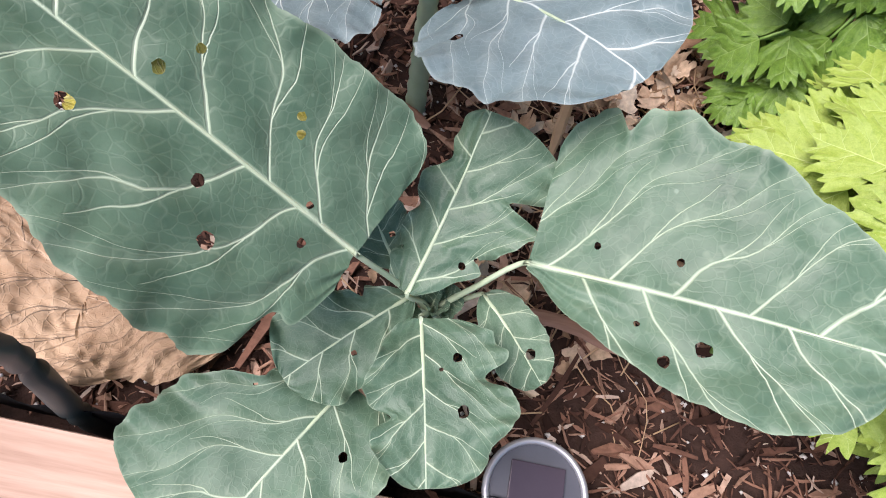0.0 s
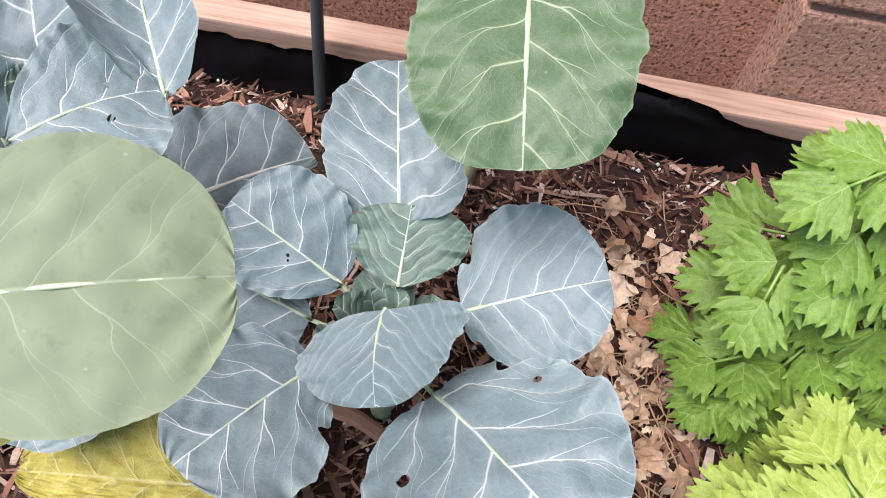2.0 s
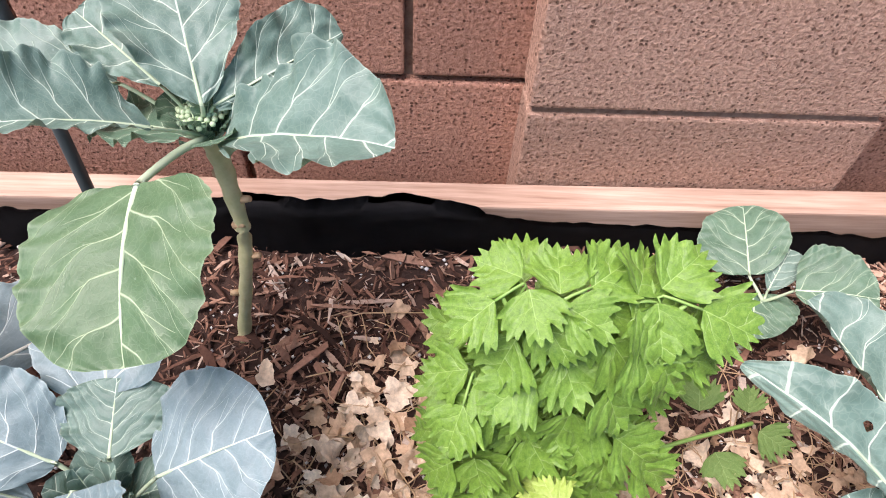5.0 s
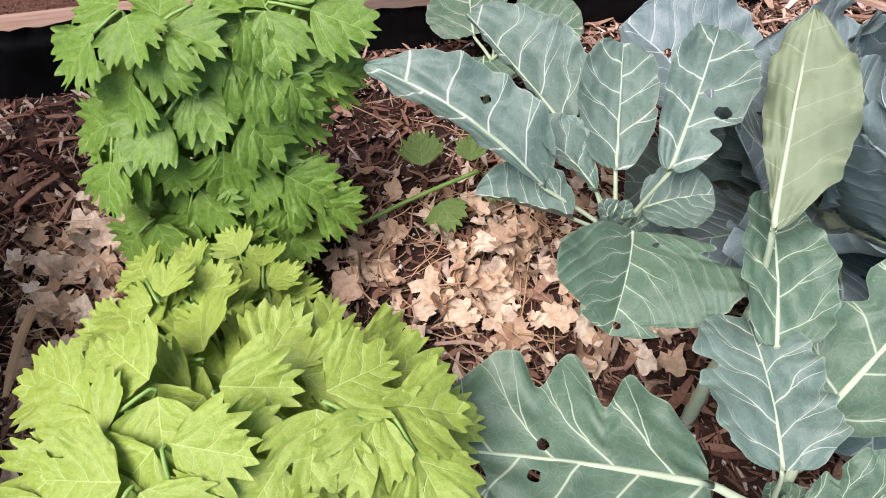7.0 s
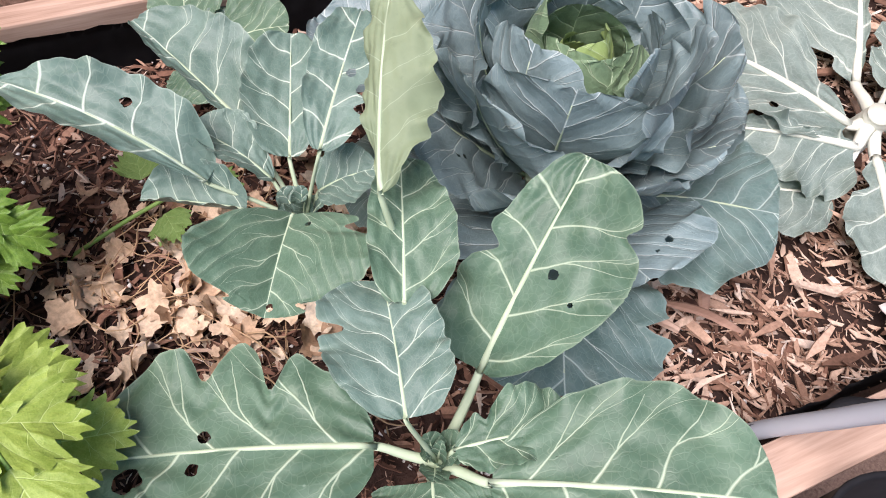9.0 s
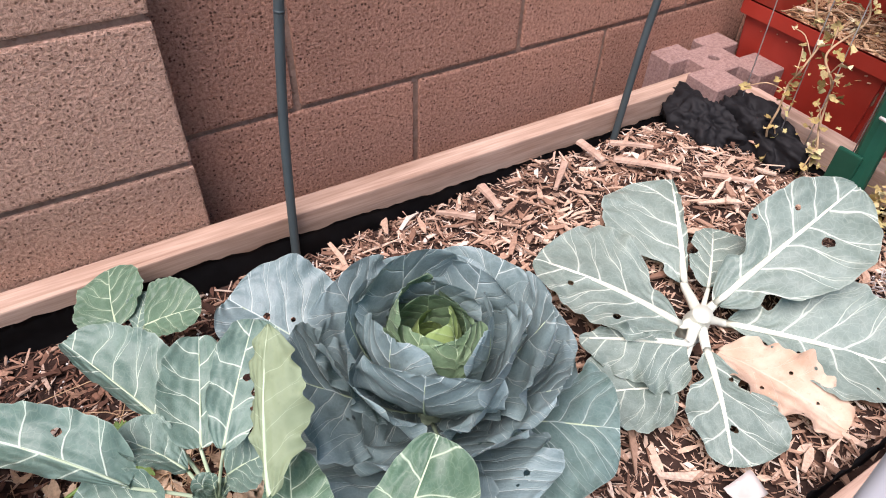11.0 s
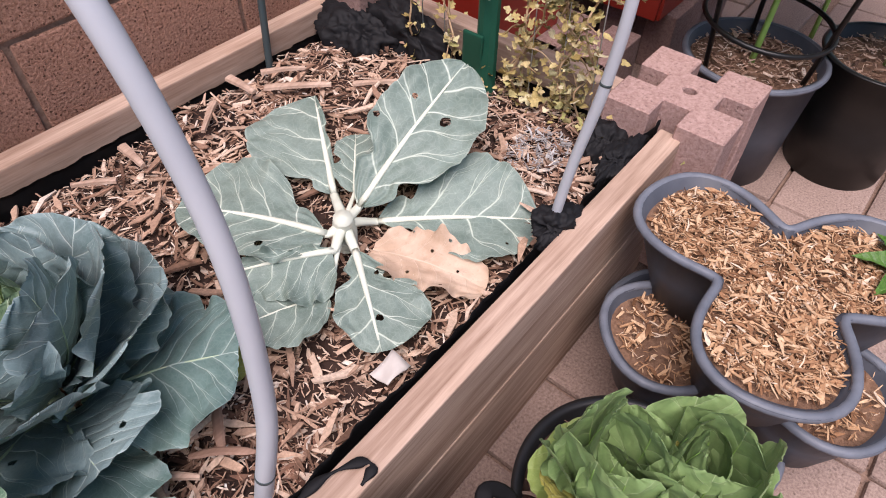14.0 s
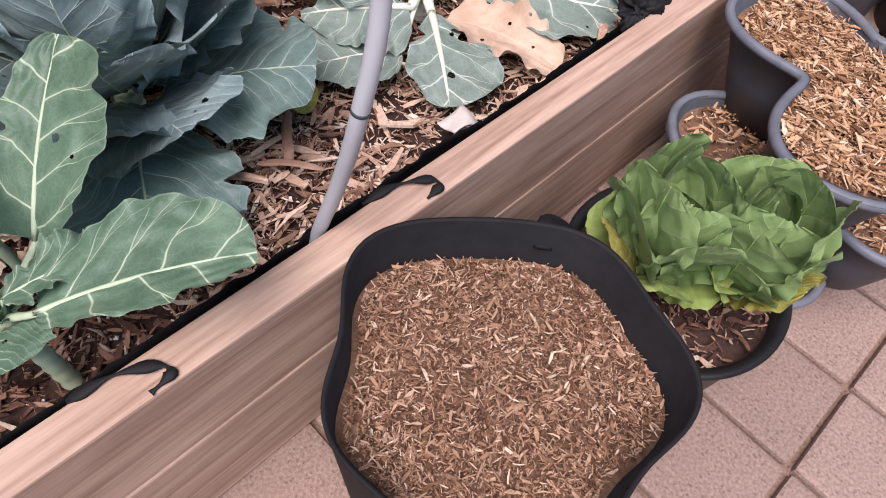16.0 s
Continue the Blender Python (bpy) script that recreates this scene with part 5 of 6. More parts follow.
def set_leaflet(plant, me, at, toward, up, size):
    x = Vector(toward).normalized()
    z = (Vector(up) - x * Vector(up).dot(x)).normalized()
    y = z.cross(x)
    m = Matrix((x, y, z)).transposed().to_4x4()
    ob = new("leaflet", me)
    ob.parent = plant
    ob.matrix_local = Matrix.Translation(Vector(at) - ORIGIN[plant.name]) @ m @ Matrix.Diagonal((size, size, size, 1))
    return ob


def celery_leaf(plant, root, top, meshes, size, rnd, face, pairs=1):
    """One compound leaf: a stalk with a fan of toothed leaflets and smaller pairs below."""
    root, top = Vector(root), Vector(top)
    out = Vector((top.x - root.x, top.y - root.y, 0))
    out = out.normalized() if out.length > 0.01 else Vector((rnd.uniform(-1, 1), -1, 0)).normalized()
    mid = root.lerp(top, 0.55) + Vector((0, 0, 0.02)) - out * 0.01
    line = spline([root, mid, top], 12)
    bm = bmesh.new()
    tube(bm, line, [0.0040 - 0.00022 * i for i in range(12)], 7)
    part("leaf_stalk", bm, STALKGREEN, plant)
    up = (Vector(face) + out * 0.35 + Vector((rnd.uniform(-0.3, 0.3), rnd.uniform(-0.3, 0.3), rnd.uniform(-0.1, 0.1)))).normalized()
    lean = out * 0.9 + Vector((rnd.uniform(-0.4, 0.4), rnd.uniform(-0.4, 0.4), -0.1))
    lean = (lean - up * lean.dot(up)).normalized()
    side = up.cross(lean).normalized()
    fork = top - lean * size * 0.45
    end = fork + lean * size * rnd.uniform(0.50, 0.70) + up * size * 0.06
    bm = bmesh.new()
    tube(bm, spline([line[-2], fork, end], 8), [0.0012] * 8, 6)
    part("leaf_stalk", bm, STALKGREEN, plant)
    set_leaflet(plant, rnd.choice(meshes), end, lean + side * rnd.uniform(-0.2, 0.2) - up * rnd.uniform(-0.1, 0.2), up + lean * 0.1, size * rnd.uniform(0.98, 1.15))
    for k in (-1, 1):
        set_leaflet(plant, rnd.choice(meshes), fork + side * k * size * 0.12, lean * rnd.uniform(0.35, 0.75) + side * k - up * rnd.uniform(-0.1, 0.2), up + side * k * 0.2, size * rnd.uniform(0.88, 1.05))
    for q in range(pairs):
        p = line[8 - 2 * q]
        for k in (-1, 1):
            set_leaflet(plant, rnd.choice(meshes), p, side * k + lean * rnd.uniform(-0.2, 0.2), up * 0.8 + Vector((0, 0, 0.5)), size * rnd.uniform(0.6, 0.8))


STALKGREEN = plain("celery_stalk", (0.16, 0.32, 0.06), (0.30, 0.46, 0.13), 0.45, 30)
rnd = random.Random(5)
pd = thing("celery_plant", (-0.580, -0.375, 0.43), "bright green celery plant with toothed leaves beside leaf litter", "celery", "celery plants")
for x, y, z, s in ((-0.640, -0.355, 0.694, 0.040), (-0.624, -0.371, 0.672, 0.042), (-0.577, -0.352, 0.700, 0.038), (-0.500, -0.361, 0.697, 0.042), (-0.512, -0.376, 0.670, 0.042), (-0.557, -0.371, 0.672, 0.040), (-0.531, -0.390, 0.633, 0.042), (-0.606, -0.385, 0.645, 0.038), (-0.662, -0.392, 0.618, 0.038), (-0.636, -0.398, 0.612, 0.036),
                   (-0.576, -0.396, 0.619, 0.038), (-0.540, -0.408, 0.587, 0.040), (-0.619, -0.414, 0.564, 0.038), (-0.591, -0.422, 0.536, 0.036), (-0.668, -0.416, 0.545, 0.036), (-0.655, -0.426, 0.508, 0.034), (-0.625, -0.430, 0.512, 0.034), (-0.550, -0.420, 0.533, 0.036), (-0.564, -0.411, 0.570, 0.036), (-0.520, -0.355, 0.690, 0.038), (-0.495, -0.385, 0.660, 0.036),
                   (-0.610, -0.320, 0.650, 0.038), (-0.550, -0.315, 0.660, 0.038), (-0.648, -0.335, 0.610, 0.038), (-0.660, -0.360, 0.570, 0.036), (-0.670, -0.385, 0.520, 0.034), (-0.520, -0.420, 0.560, 0.036), (-0.600, -0.440, 0.490, 0.034)):
    root = (-0.580 + rnd.uniform(-0.022, 0.022), -0.372 + rnd.uniform(-0.022, 0.022), 0.425)
    celery_leaf(pd, root, (-0.574 + (x + 0.580) * 0.93, y, z - 0.012), CEL, s * 1.06, rnd, (-0.10, -0.60, 0.75))
pd2 = thing("celery_plant", (-0.555, -0.600, 0.43), "lime-yellow celery plant with broad toothed leaves", "celery", "celery plants")
for x, y, z, s in ((-0.474, -0.643, 0.655, 0.060), (-0.612, -0.619, 0.660, 0.060), (-0.600, -0.526, 0.598, 0.044), (-0.626, -0.514, 0.606, 0.042), (-0.573, -0.531, 0.568, 0.040), (-0.547, -0.490, 0.562, 0.036), (-0.571, -0.462, 0.545, 0.034), (-0.645, -0.640, 0.650, 0.054), (-0.582, -0.660, 0.658, 0.056), (-0.552, -0.628, 0.645, 0.054),
                   (-0.513, -0.604, 0.630, 0.052), (-0.508, -0.672, 0.645, 0.056), (-0.545, -0.590, 0.620, 0.050), (-0.590, -0.585, 0.630, 0.050), (-0.460, -0.612, 0.628, 0.050), (-0.655, -0.590, 0.630, 0.050), (-0.617, -0.672, 0.655, 0.056), (-0.552, -0.690, 0.640, 0.054), (-0.485, -0.680, 0.620, 0.050), (-0.533, -0.515, 0.552, 0.038), (-0.640, -0.540, 0.592, 0.044),
                   (-0.668, -0.560, 0.560, 0.042), (-0.655, -0.610, 0.560, 0.046), (-0.625, -0.500, 0.540, 0.036), (-0.640, -0.680, 0.570, 0.046), (-0.480, -0.590, 0.570, 0.044), (-0.590, -0.720, 0.560, 0.046), (-0.510, -0.720, 0.560, 0.046)):
    for k in range(2):
        root = (-0.560 + rnd.uniform(-0.022, 0.022), -0.600 + rnd.uniform(-0.022, 0.022), 0.425)
        at = (-0.566 + (x + 0.560) * 0.82 + k * rnd.uniform(-0.03, 0.03), y + k * rnd.uniform(-0.035, 0.035), z - 0.006 - k * rnd.uniform(0.0, 0.035))
        celery_leaf(pd2, root, at, LIM, min(s, 0.056) * 0.76, rnd, (0.0, -0.25, 0.97))
pd3 = thing("celery_shoot", (-0.425, -0.400, 0.43), "low celery side shoot with a few dull leaves", "celery", "celery plants")
bm = bmesh.new()
tube(bm, spline([(-0.500, -0.385, 0.440), (-0.430, -0.368, 0.456), (-0.356, -0.352, 0.466)], 14), [0.0022] * 14, 7)
part("leaf_stalk", bm, STALKGREEN, pd3)
DULL = tinted(LEAFLETS, GREEN2 := leaf_material("dull_celery_blade", (0.10, 0.19, 0.04), (0.18, 0.28, 0.08), (0.28, 0.40, 0.15), 4.0, 0.6, 0.03))
for at, to, s in (((-0.412, -0.345, 0.478), (0.1, 1, 0.5), 0.036), ((-0.362, -0.345, 0.475), (0.2, 1, 0.6), 0.026), ((-0.400, -0.380, 0.462), (0.2, -1, 0.0), 0.034), ((-0.352, -0.360, 0.466), (0.8, -0.7, 0.0), 0.032)):
    set_leaflet(pd3, rnd.choice(DULL), at, to, (-0.2, -0.4, 0.9), s)


# ---- mulch, litter and straw ----
PALEWOOD = lumber("cedar_board", (0.200, 0.105, 0.064), (0.76, 0.58, 0.465))
SPLINT = lumber("weathered_splinter", (0.16, 0.085, 0.06), (0.42, 0.27, 0.20))
def inside(x, y):
    return X0 + 0.015 < x < X1 + 0.02 and YF + 0.012 < y < YB - 0.014


bits("bark_mulch", 26000, ((X0, 0.12), (YF, YB)), soil_height, (0.004, 0.032), MULCH, "dark brown shredded bark mulch on the soil", "mulch", 0.004, 0.55, lambda x, y: inside(x, y) and RNG.rand() < (1 if x < -0.1 else 0.5) and (x > -1.3 or RNG.rand() < 0.3))
bits("bark_pieces", 330, ((-1.35, -0.1), (YF, YB)), soil_height, (0.028, 0.070), MULCH, "larger flat bark pieces among the mulch", "mulch", 0.007, 0.18, inside, thick=(0.10, 0.22))
bits("wood_chips", 15000, ((-0.16, X1 + 0.02), (YF, YB)), soil_height, (0.006, 0.034), CHIPS, "pale orange-brown wood chips", "mulch", 0.005, 0.35, lambda x, y: inside(x, y) and RNG.rand() < (0.6 if x < -0.08 else 1))
bits("chip_splinters", 260, ((-0.02, X1), (YF, YB)), soil_height, (0.035, 0.075), CHIPS, "long split wood splinters on the chips", "mulch", 0.010, 0.2, inside, thick=(0.2, 0.4))


def grains(name, n, area, height, r, material, label, category):
    v, f = [], []
    base = np.array([[1, 0, 0], [-1, 0, 0], [0, 1, 0], [0, -1, 0], [0, 0, 1], [0, 0, -1]], float)
    tri = [(0, 2, 4), (2, 1, 4), (1, 3, 4), (3, 0, 4), (2, 0, 5), (1, 2, 5), (3, 1, 5), (0, 3, 5)]
    for _ in range(n):
        x, y = RNG.uniform(*area[0]), RNG.uniform(*area[1])
        if not inside(x, y):
            continue
        p = base * RNG.uniform(0.6, 1.3, (6, 1)) * RNG.uniform(*r) + (x, y, height(x, y) + 0.006)
        b = len(v)
        v.extend(p.tolist())
        f.extend(tuple(b + i for i in t) for t in tri)
    me = bpy.data.meshes.new(name)
    me.from_pydata(v, [], f)
    return tagged(link_mesh(name, me, material, None, label), label, category, "", "stuff")


grains("perlite", 1900, ((-1.4, 0.1), (YF, YB)), soil_height, (0.0012, 0.0032), PERLITE, "white perlite grains in the soil", "perlite")


def litter_leaf(bm, at, size, seed, flat=0.5):
    """A crisp curled scrap of dead leaf with a torn, pointed outline."""
    rnd = random.Random(seed)
    nt, rows = 22, []
    rot = Euler((rnd.gauss(0, flat), rnd.gauss(0, flat), rnd.uniform(0, 6.3))).to_matrix()
    c = bm.verts.new(Vector(at))
    curl, fold, slim, pts, ph = rnd.uniform(-0.2, 0.7), rnd.uniform(0, 6.3), rnd.uniform(0.6, 1.0), rnd.choice((3, 4, 5)), rnd.uniform(0, 6.3)
    for i in range(nt):
        th = 2 * math.pi * i / nt
        d = Vector((math.cos(th) * 1.3, math.sin(th) * 1.3, seed * 0.37))
        r = size * (0.76 + 0.14 * math.cos(pts * th + ph) + 0.40 * noise.noise(d) + 0.30 * noise.noise(d * 3) + rnd.uniform(-0.10, 0.10))
        ring = []
        for f in (0.35, 0.7, 1.0):
            x, y = r * f * math.cos(th), r * f * math.sin(th) * slim
            k = (x * math.cos(fold) + y * math.sin(fold)) / size
            z = size * (curl * k * k * 0.7 + 0.25 * abs(k) + 0.45 * f * noise.noise(Vector((x * 70, y * 70, seed))))
            ring.append(bm.verts.new(Vector(at) + rot @ Vector((x, y, z))))
        rows.append(ring)
    for i in range(nt):
        a, b = rows[i], rows[(i + 1) % nt]
        bm.faces.new((c, a[0], b[0]))
        bm.faces.new((a[0], a[1], b[1], b[0]))
        bm.faces.new((a[1], a[2], b[2], b[1]))


def in_litter(x, y):
    w = 1.2 * math.exp(-((x + 0.36) / 0.11) ** 2 - ((y + 0.46) / 0.09) ** 2) + 0.8 * math.exp(-((x + 0.72) / 0.07) ** 2 - ((y + 0.44) / 0.11) ** 2) + 0.30 * math.exp(-((x + 0.70) / 0.10) ** 2 - ((y + 0.34) / 0.09) ** 2)
    w += 0.30 * math.exp(-((x + 0.78) / 0.08) ** 2 - ((y + 0.60) / 0.08) ** 2)
    return RNG.rand() < w * (0.35 + 1.1 * max(0.0, 0.5 + noise.noise(Vector((x * 22, y * 22, 5.0)))))


bm = bmesh.new()
made = 0
while made < 620:
    x, y = RNG.uniform(-0.95, 0.0), RNG.uniform(YF + 0.02, YB - 0.02)
    if not in_litter(x, y):
        continue
    litter_leaf(bm, (x, y, soil_height(x, y) + RNG.uniform(0.008, 0.024)), 0.006 + 0.017 * RNG.rand() ** 1.6, made, 0.55)
    made += 1
me = bpy.data.meshes.new("leaf_litter")
bm.to_mesh(me)
bm.free()
tagged(link_mesh("leaf_litter", me, LITTER, None, "", smooth=True), "crisp tan dead leaf scraps strewn between the plants", "leaf litter", "", "stuff")
bm = bmesh.new()
for i in range(240):
    while True:
        x, y = RNG.uniform(-0.95, 0.0), RNG.uniform(YF + 0.03, YB - 0.03)
        if in_litter(x, y):
            break
    a, ln = RNG.uniform(0, 6.28), RNG.uniform(0.04, 0.15)
    pts = []
    for k in range(5):
        px = min(max(x + math.cos(a) * ln * k / 4, X0 + 0.02), X1)
        py = min(max(y + math.sin(a) * ln * k / 4, YF + 0.02), YB - 0.02)
        pts.append((px, py, soil_height(px, py) + 0.012 + 0.012 * math.sin(k * 0.8 + i)))
        a += RNG.normal(0, 0.35)
    tube(bm, spline(pts, 12), float(RNG.uniform(0.0004, 0.0009)), 4)
me = bpy.data.meshes.new("straw")
bm.to_mesh(me)
bm.free()
tagged(link_mesh("straw", me, STRAW), "thin pale dry stalks lying over the mulch", "straw", "", "stuff")
for i, (p, q, w) in enumerate((((-0.790, -0.505, 0.455), (-0.776, -0.425, 0.460), 0.008), ((-0.735, -0.610, 0.450), (-0.700, -0.560, 0.456), 0.007), ((-0.800, -0.640, 0.450), (-0.72, -0.655, 0.450), 0.010), ((-0.205, -0.545, 0.450), (-0.175, -0.625, 0.448), 0.010), ((-0.35, -0.60, 0.448), (-0.27, -0.615, 0.446), 0.009), ((0.03, -0.665, 0.462), (0.075, -0.60, 0.465), 0.010), ((0.005, -0.64, 0.462), (0.055, -0.69, 0.46), 0.009), ((-0.955, -0.478, 0.448), (-0.89, -0.50, 0.450), 0.012))):
    bm = bmesh.new()
    tube(bm, spline([p, ((p[0] + q[0]) / 2, (p[1] + q[1]) / 2 + 0.004, (p[2] + q[2]) / 2 + 0.003), q], 9), [w * 0.6 * f for f in (0.5, 0.8, 1, 0.95, 1, 0.9, 0.95, 0.8, 0.4)], 6, flat=0.35)
    lone("wood_splinter", bm, STRAW if i < 2 else SPLINT, "split wood splinter lying on the mulch", "wood chip", smooth=False)

for p, q, w in (((-0.029, -0.605, 0.458), (-0.047, -0.685, 0.456), 0.0085), ((-0.065, -0.637, 0.457), (-0.097, -0.704, 0.455), 0.006), ((-0.137, -0.659, 0.455), (-0.108, -0.721, 0.456), 0.008), ((-0.027, -0.634, 0.462), (0.000, -0.668, 0.461), 0.005), ((0.469, -0.125, 0.478), (0.472, -0.190, 0.474), 0.009), ((0.493, -0.192, 0.474), (0.572, -0.275, 0.476), 0.008), ((0.248, -0.140, 0.470), (0.242, -0.207, 0.470), 0.008), ((0.52, -0.15, 0.474), (0.58, -0.20, 0.474), 0.006), ((0.41, -0.16, 0.474), (0.35, -0.21, 0.472), 0.007), ((0.60, -0.30, 0.474), (0.66, -0.36, 0.474), 0.006), ((0.20, -0.20, 0.466), (0.15, -0.16, 0.466), 0.006)):
    d = Vector(q) - Vector(p)
    t = Vector((-d.y, d.x, 0)).normalized()
    bm = bmesh.new()
    rows = []
    for k in range(7):
        f = k / 6
        c = Vector(p) + d * f + Vector((0, 0, 0.002 * math.sin(f * 3)))
        ww = w * (1.0 - 0.45 * f + 0.18 * noise.noise(Vector((f * 4, w * 900, p[0] * 50))))
        rows.append([bm.verts.new(c + t * ww * m + Vector((0, 0, z))) for m, z in ((-1, -0.002), (1, -0.002), (0.85, 0.003), (0.1, 0.004), (-0.8, 0.0025))])
    for r, u in zip(rows, rows[1:]):
        for i in range(5):
            bm.faces.new((r[i], r[(i + 1) % 5], u[(i + 1) % 5], u[i]))
    bm.faces.new(rows[0])
    bm.faces.new(rows[-1])
    bmesh.ops.recalc_face_normals(bm, faces=bm.faces)
    lone("wood_splinter", bm, PALEWOOD, "pale split wood splinter on the chips", "wood chip", group="wood splinters", smooth=False)

# ash heap and paper scrap near the harvested plant
bits("ash_heap", 260, ((0.608, 0.738), (-0.695, -0.585)), lambda x, y: soil_height(x, y) + 0.02 * max(0, 1 - math.hypot((x - 0.673) / 0.07, (y + 0.640) / 0.06)), (0.006, 0.020), ASH, "heap of pale grey ash flakes", "ash", 0.006, 0.6, lambda x, y: math.hypot((x - 0.673) / 0.065, (y + 0.640) / 0.05) < 1)
bm = bmesh.new()
box(bm, (0.205, -0.742, 0.448), (0.245, -0.712, 0.4495))
bmesh.ops.subdivide_edges(bm, edges=bm.edges, cuts=4, use_grid_fill=True)
for v in bm.verts:
    v.co.z += 0.010 * noise.noise(v.co * 40) + 0.004
lone("paper_scrap", bm, PAPER, "weathered white paper scrap by the board", "paper")

# solar path light by the front board
sl = thing("solar_light", (-0.780, -0.765, 0.43), "round grey solar path light pushed in by the board", "garden light")
SLX, SLY, SLZ = -0.780, -0.765, 0.497
bm = bmesh.new()
bmesh.ops.create_cone(bm, cap_ends=True, segments=48, radius1=0.026, radius2=0.0295, depth=0.018, matrix=Matrix.Translation((SLX, SLY, SLZ - 0.010)))
part("cap", bm, GREYPOT, sl, "grey plastic cap", smooth=False)
bm = bmesh.new()
tube(bm, [(SLX + 0.029 * math.cos(a), SLY + 0.029 * math.sin(a), SLZ) for a in np.linspace(0, 2 * math.pi, 49).tolist()], 0.0022, 8, cap=False)
part("rim", bm, STEEL, sl, "worn metal rim")
bm = bmesh.new()
box(bm, (SLX - 0.016, SLY - 0.016, SLZ - 0.001), (SLX + 0.016, SLY + 0.016, SLZ + 0.0015), 0.0006)
part("solar_panel", bm, SOLAR, sl, "dark square solar cell", smooth=False)
bm = bmesh.new()
tube(bm, [(SLX, SLY, 0.40), (SLX, SLY, SLZ - 0.018)], 0.009, 12)
part("spike", bm, BLACKPOT, sl)


# ---- pots on the paving ----
def outline_pot(name, cx, cy, radius, z0, z1, material, label, category, group="", taper=0.85, wall_t=0.005, lip=0.008, n=96, fill=None, fill_z=0.0, fill_n=0, fill_mat=None, fill_size=(0.006, 0.026)):
    """A pot whose outline follows radius(angle), open at the top, with a rolled lip and a fill of chips."""
    p = thing(name, (cx, cy, z0), label, category, group)
    bm = bmesh.new()
    angs = [2 * math.pi * i / n for i in range(n)]
    prof = [(taper, z0, 0), (taper + (1 - taper) * 0.5, (z0 + z1) / 2, 0), (1.0, z1 - 0.004, 0), (1.0, z1 - 0.003, -lip), (1.0, z1, -lip), (1.0, z1 + 0.001, -lip * 0.3), (1.0, z1 - 0.001, wall_t), (taper + (1 - taper) * 0.4, z0 + (z1 - z0) * 0.4, wall_t)]
    loops = [[bm.verts.new((cx + (radius(a) * k - t) * math.cos(a), cy + (radius(a) * k - t) * math.sin(a), z)) for a in angs] for k, z, t in prof]
    for r, s in zip(loops, loops[1:]):
        for i in range(n):
            bm.faces.new((r[i], r[(i + 1) % n], s[(i + 1) % n], s[i]))
    bm.faces.new(loops[0][::-1])
    bm.faces.new(loops[-1])
    bmesh.ops.recalc_face_normals(bm, faces=bm.faces)
    part("pot_body", bm, material, p)
    if material is GREYPOT:
        bm = bmesh.new()
        tube(bm, [(cx + (radius(a) + 0.003) * math.cos(a), cy + (radius(a) + 0.003) * math.sin(a), z1 - 0.004) for a in angs + [angs[0]]], 0.0065, 8, cap=False)
        part("rim", bm, RIMGREY, p, "rolled grey rim, painted paler where light catches it")
    if fill:
        bm = bmesh.new()
        k = taper + (1 - taper) * (fill_z - z0) / (z1 - z0)
        rows = [[bm.verts.new((cx + radius(a) * k * 0.985 * f * math.cos(a), cy + radius(a) * k * 0.985 * f * math.sin(a), fill_z + 0.006 * noise.noise(Vector((a, f * 3, cx))))) for a in angs] for f in (0.12, 0.4, 0.7, 0.95, 1.0)]
        for r, s in zip(rows, rows[1:]):
            for i in range(n):
                bm.faces.new((r[i], r[(i + 1) % n], s[(i + 1) % n], s[i]))
        bm.faces.new(rows[0])
        bmesh.ops.recalc_face_normals(bm, faces=bm.faces)
        part("potting_mix", bm, SOIL if fill_mat is MULCH else BROWNMIX, p, "potting mix of fine wood")
        big = max(radius(a) for a in angs)
        bits("chip_mulch", fill_n, ((cx - big, cx + big), (cy - big, cy + big)), lambda x, y: fill_z + 0.003, fill_size, fill_mat, "golden wood chips filling the pot", "", 0.004, 0.35,
             lambda x, y: math.hypot(x - cx, y - cy) < radius(math.atan2(y - cy, x - cx)) * k * 0.95 - 0.004, p)
    return p


def trefoil(turn, a=0.152, b=0.058):
    return lambda th: a + b * math.cos(3 * (th - turn)) - 0.012 * math.cos(6 * (th - turn))


TX, TY = 0.611, -1.036
outline_pot("stacking_planter", TX, TY, trefoil(math.radians(76)), FLOOR, 0.300, GREYPOT, "slate-grey three-lobed stacking planter tier, bottom", "planter", "stacking planter tiers", fill=True, fill_z=0.285, fill_n=200, fill_mat=GOLDCHIP)
outline_pot("stacking_planter", TX, TY, trefoil(math.radians(136)), 0.289, 0.402, GREYPOT, "slate-grey three-lobed stacking planter tier, middle, with chips", "planter", "stacking planter tiers", fill=True, fill_z=0.380, fill_n=1500, fill_mat=GOLDCHIP)
outline_pot("stacking_planter", TX, TY, trefoil(math.radians(76)), 0.384, 0.512, GREYPOT, "slate-grey three-lobed stacking planter tier on top, filled with golden wood chips", "planter", "stacking planter tiers", taper=0.74, fill=True, fill_z=0.492, fill_n=5200, fill_mat=GOLDCHIP)


def bag_shape(th):
    return 0.147 * (1 - 0.045 * math.sin(3 * th) + 0.050 * math.sin(5 * th) + 0.015 * math.cos(7 * th))


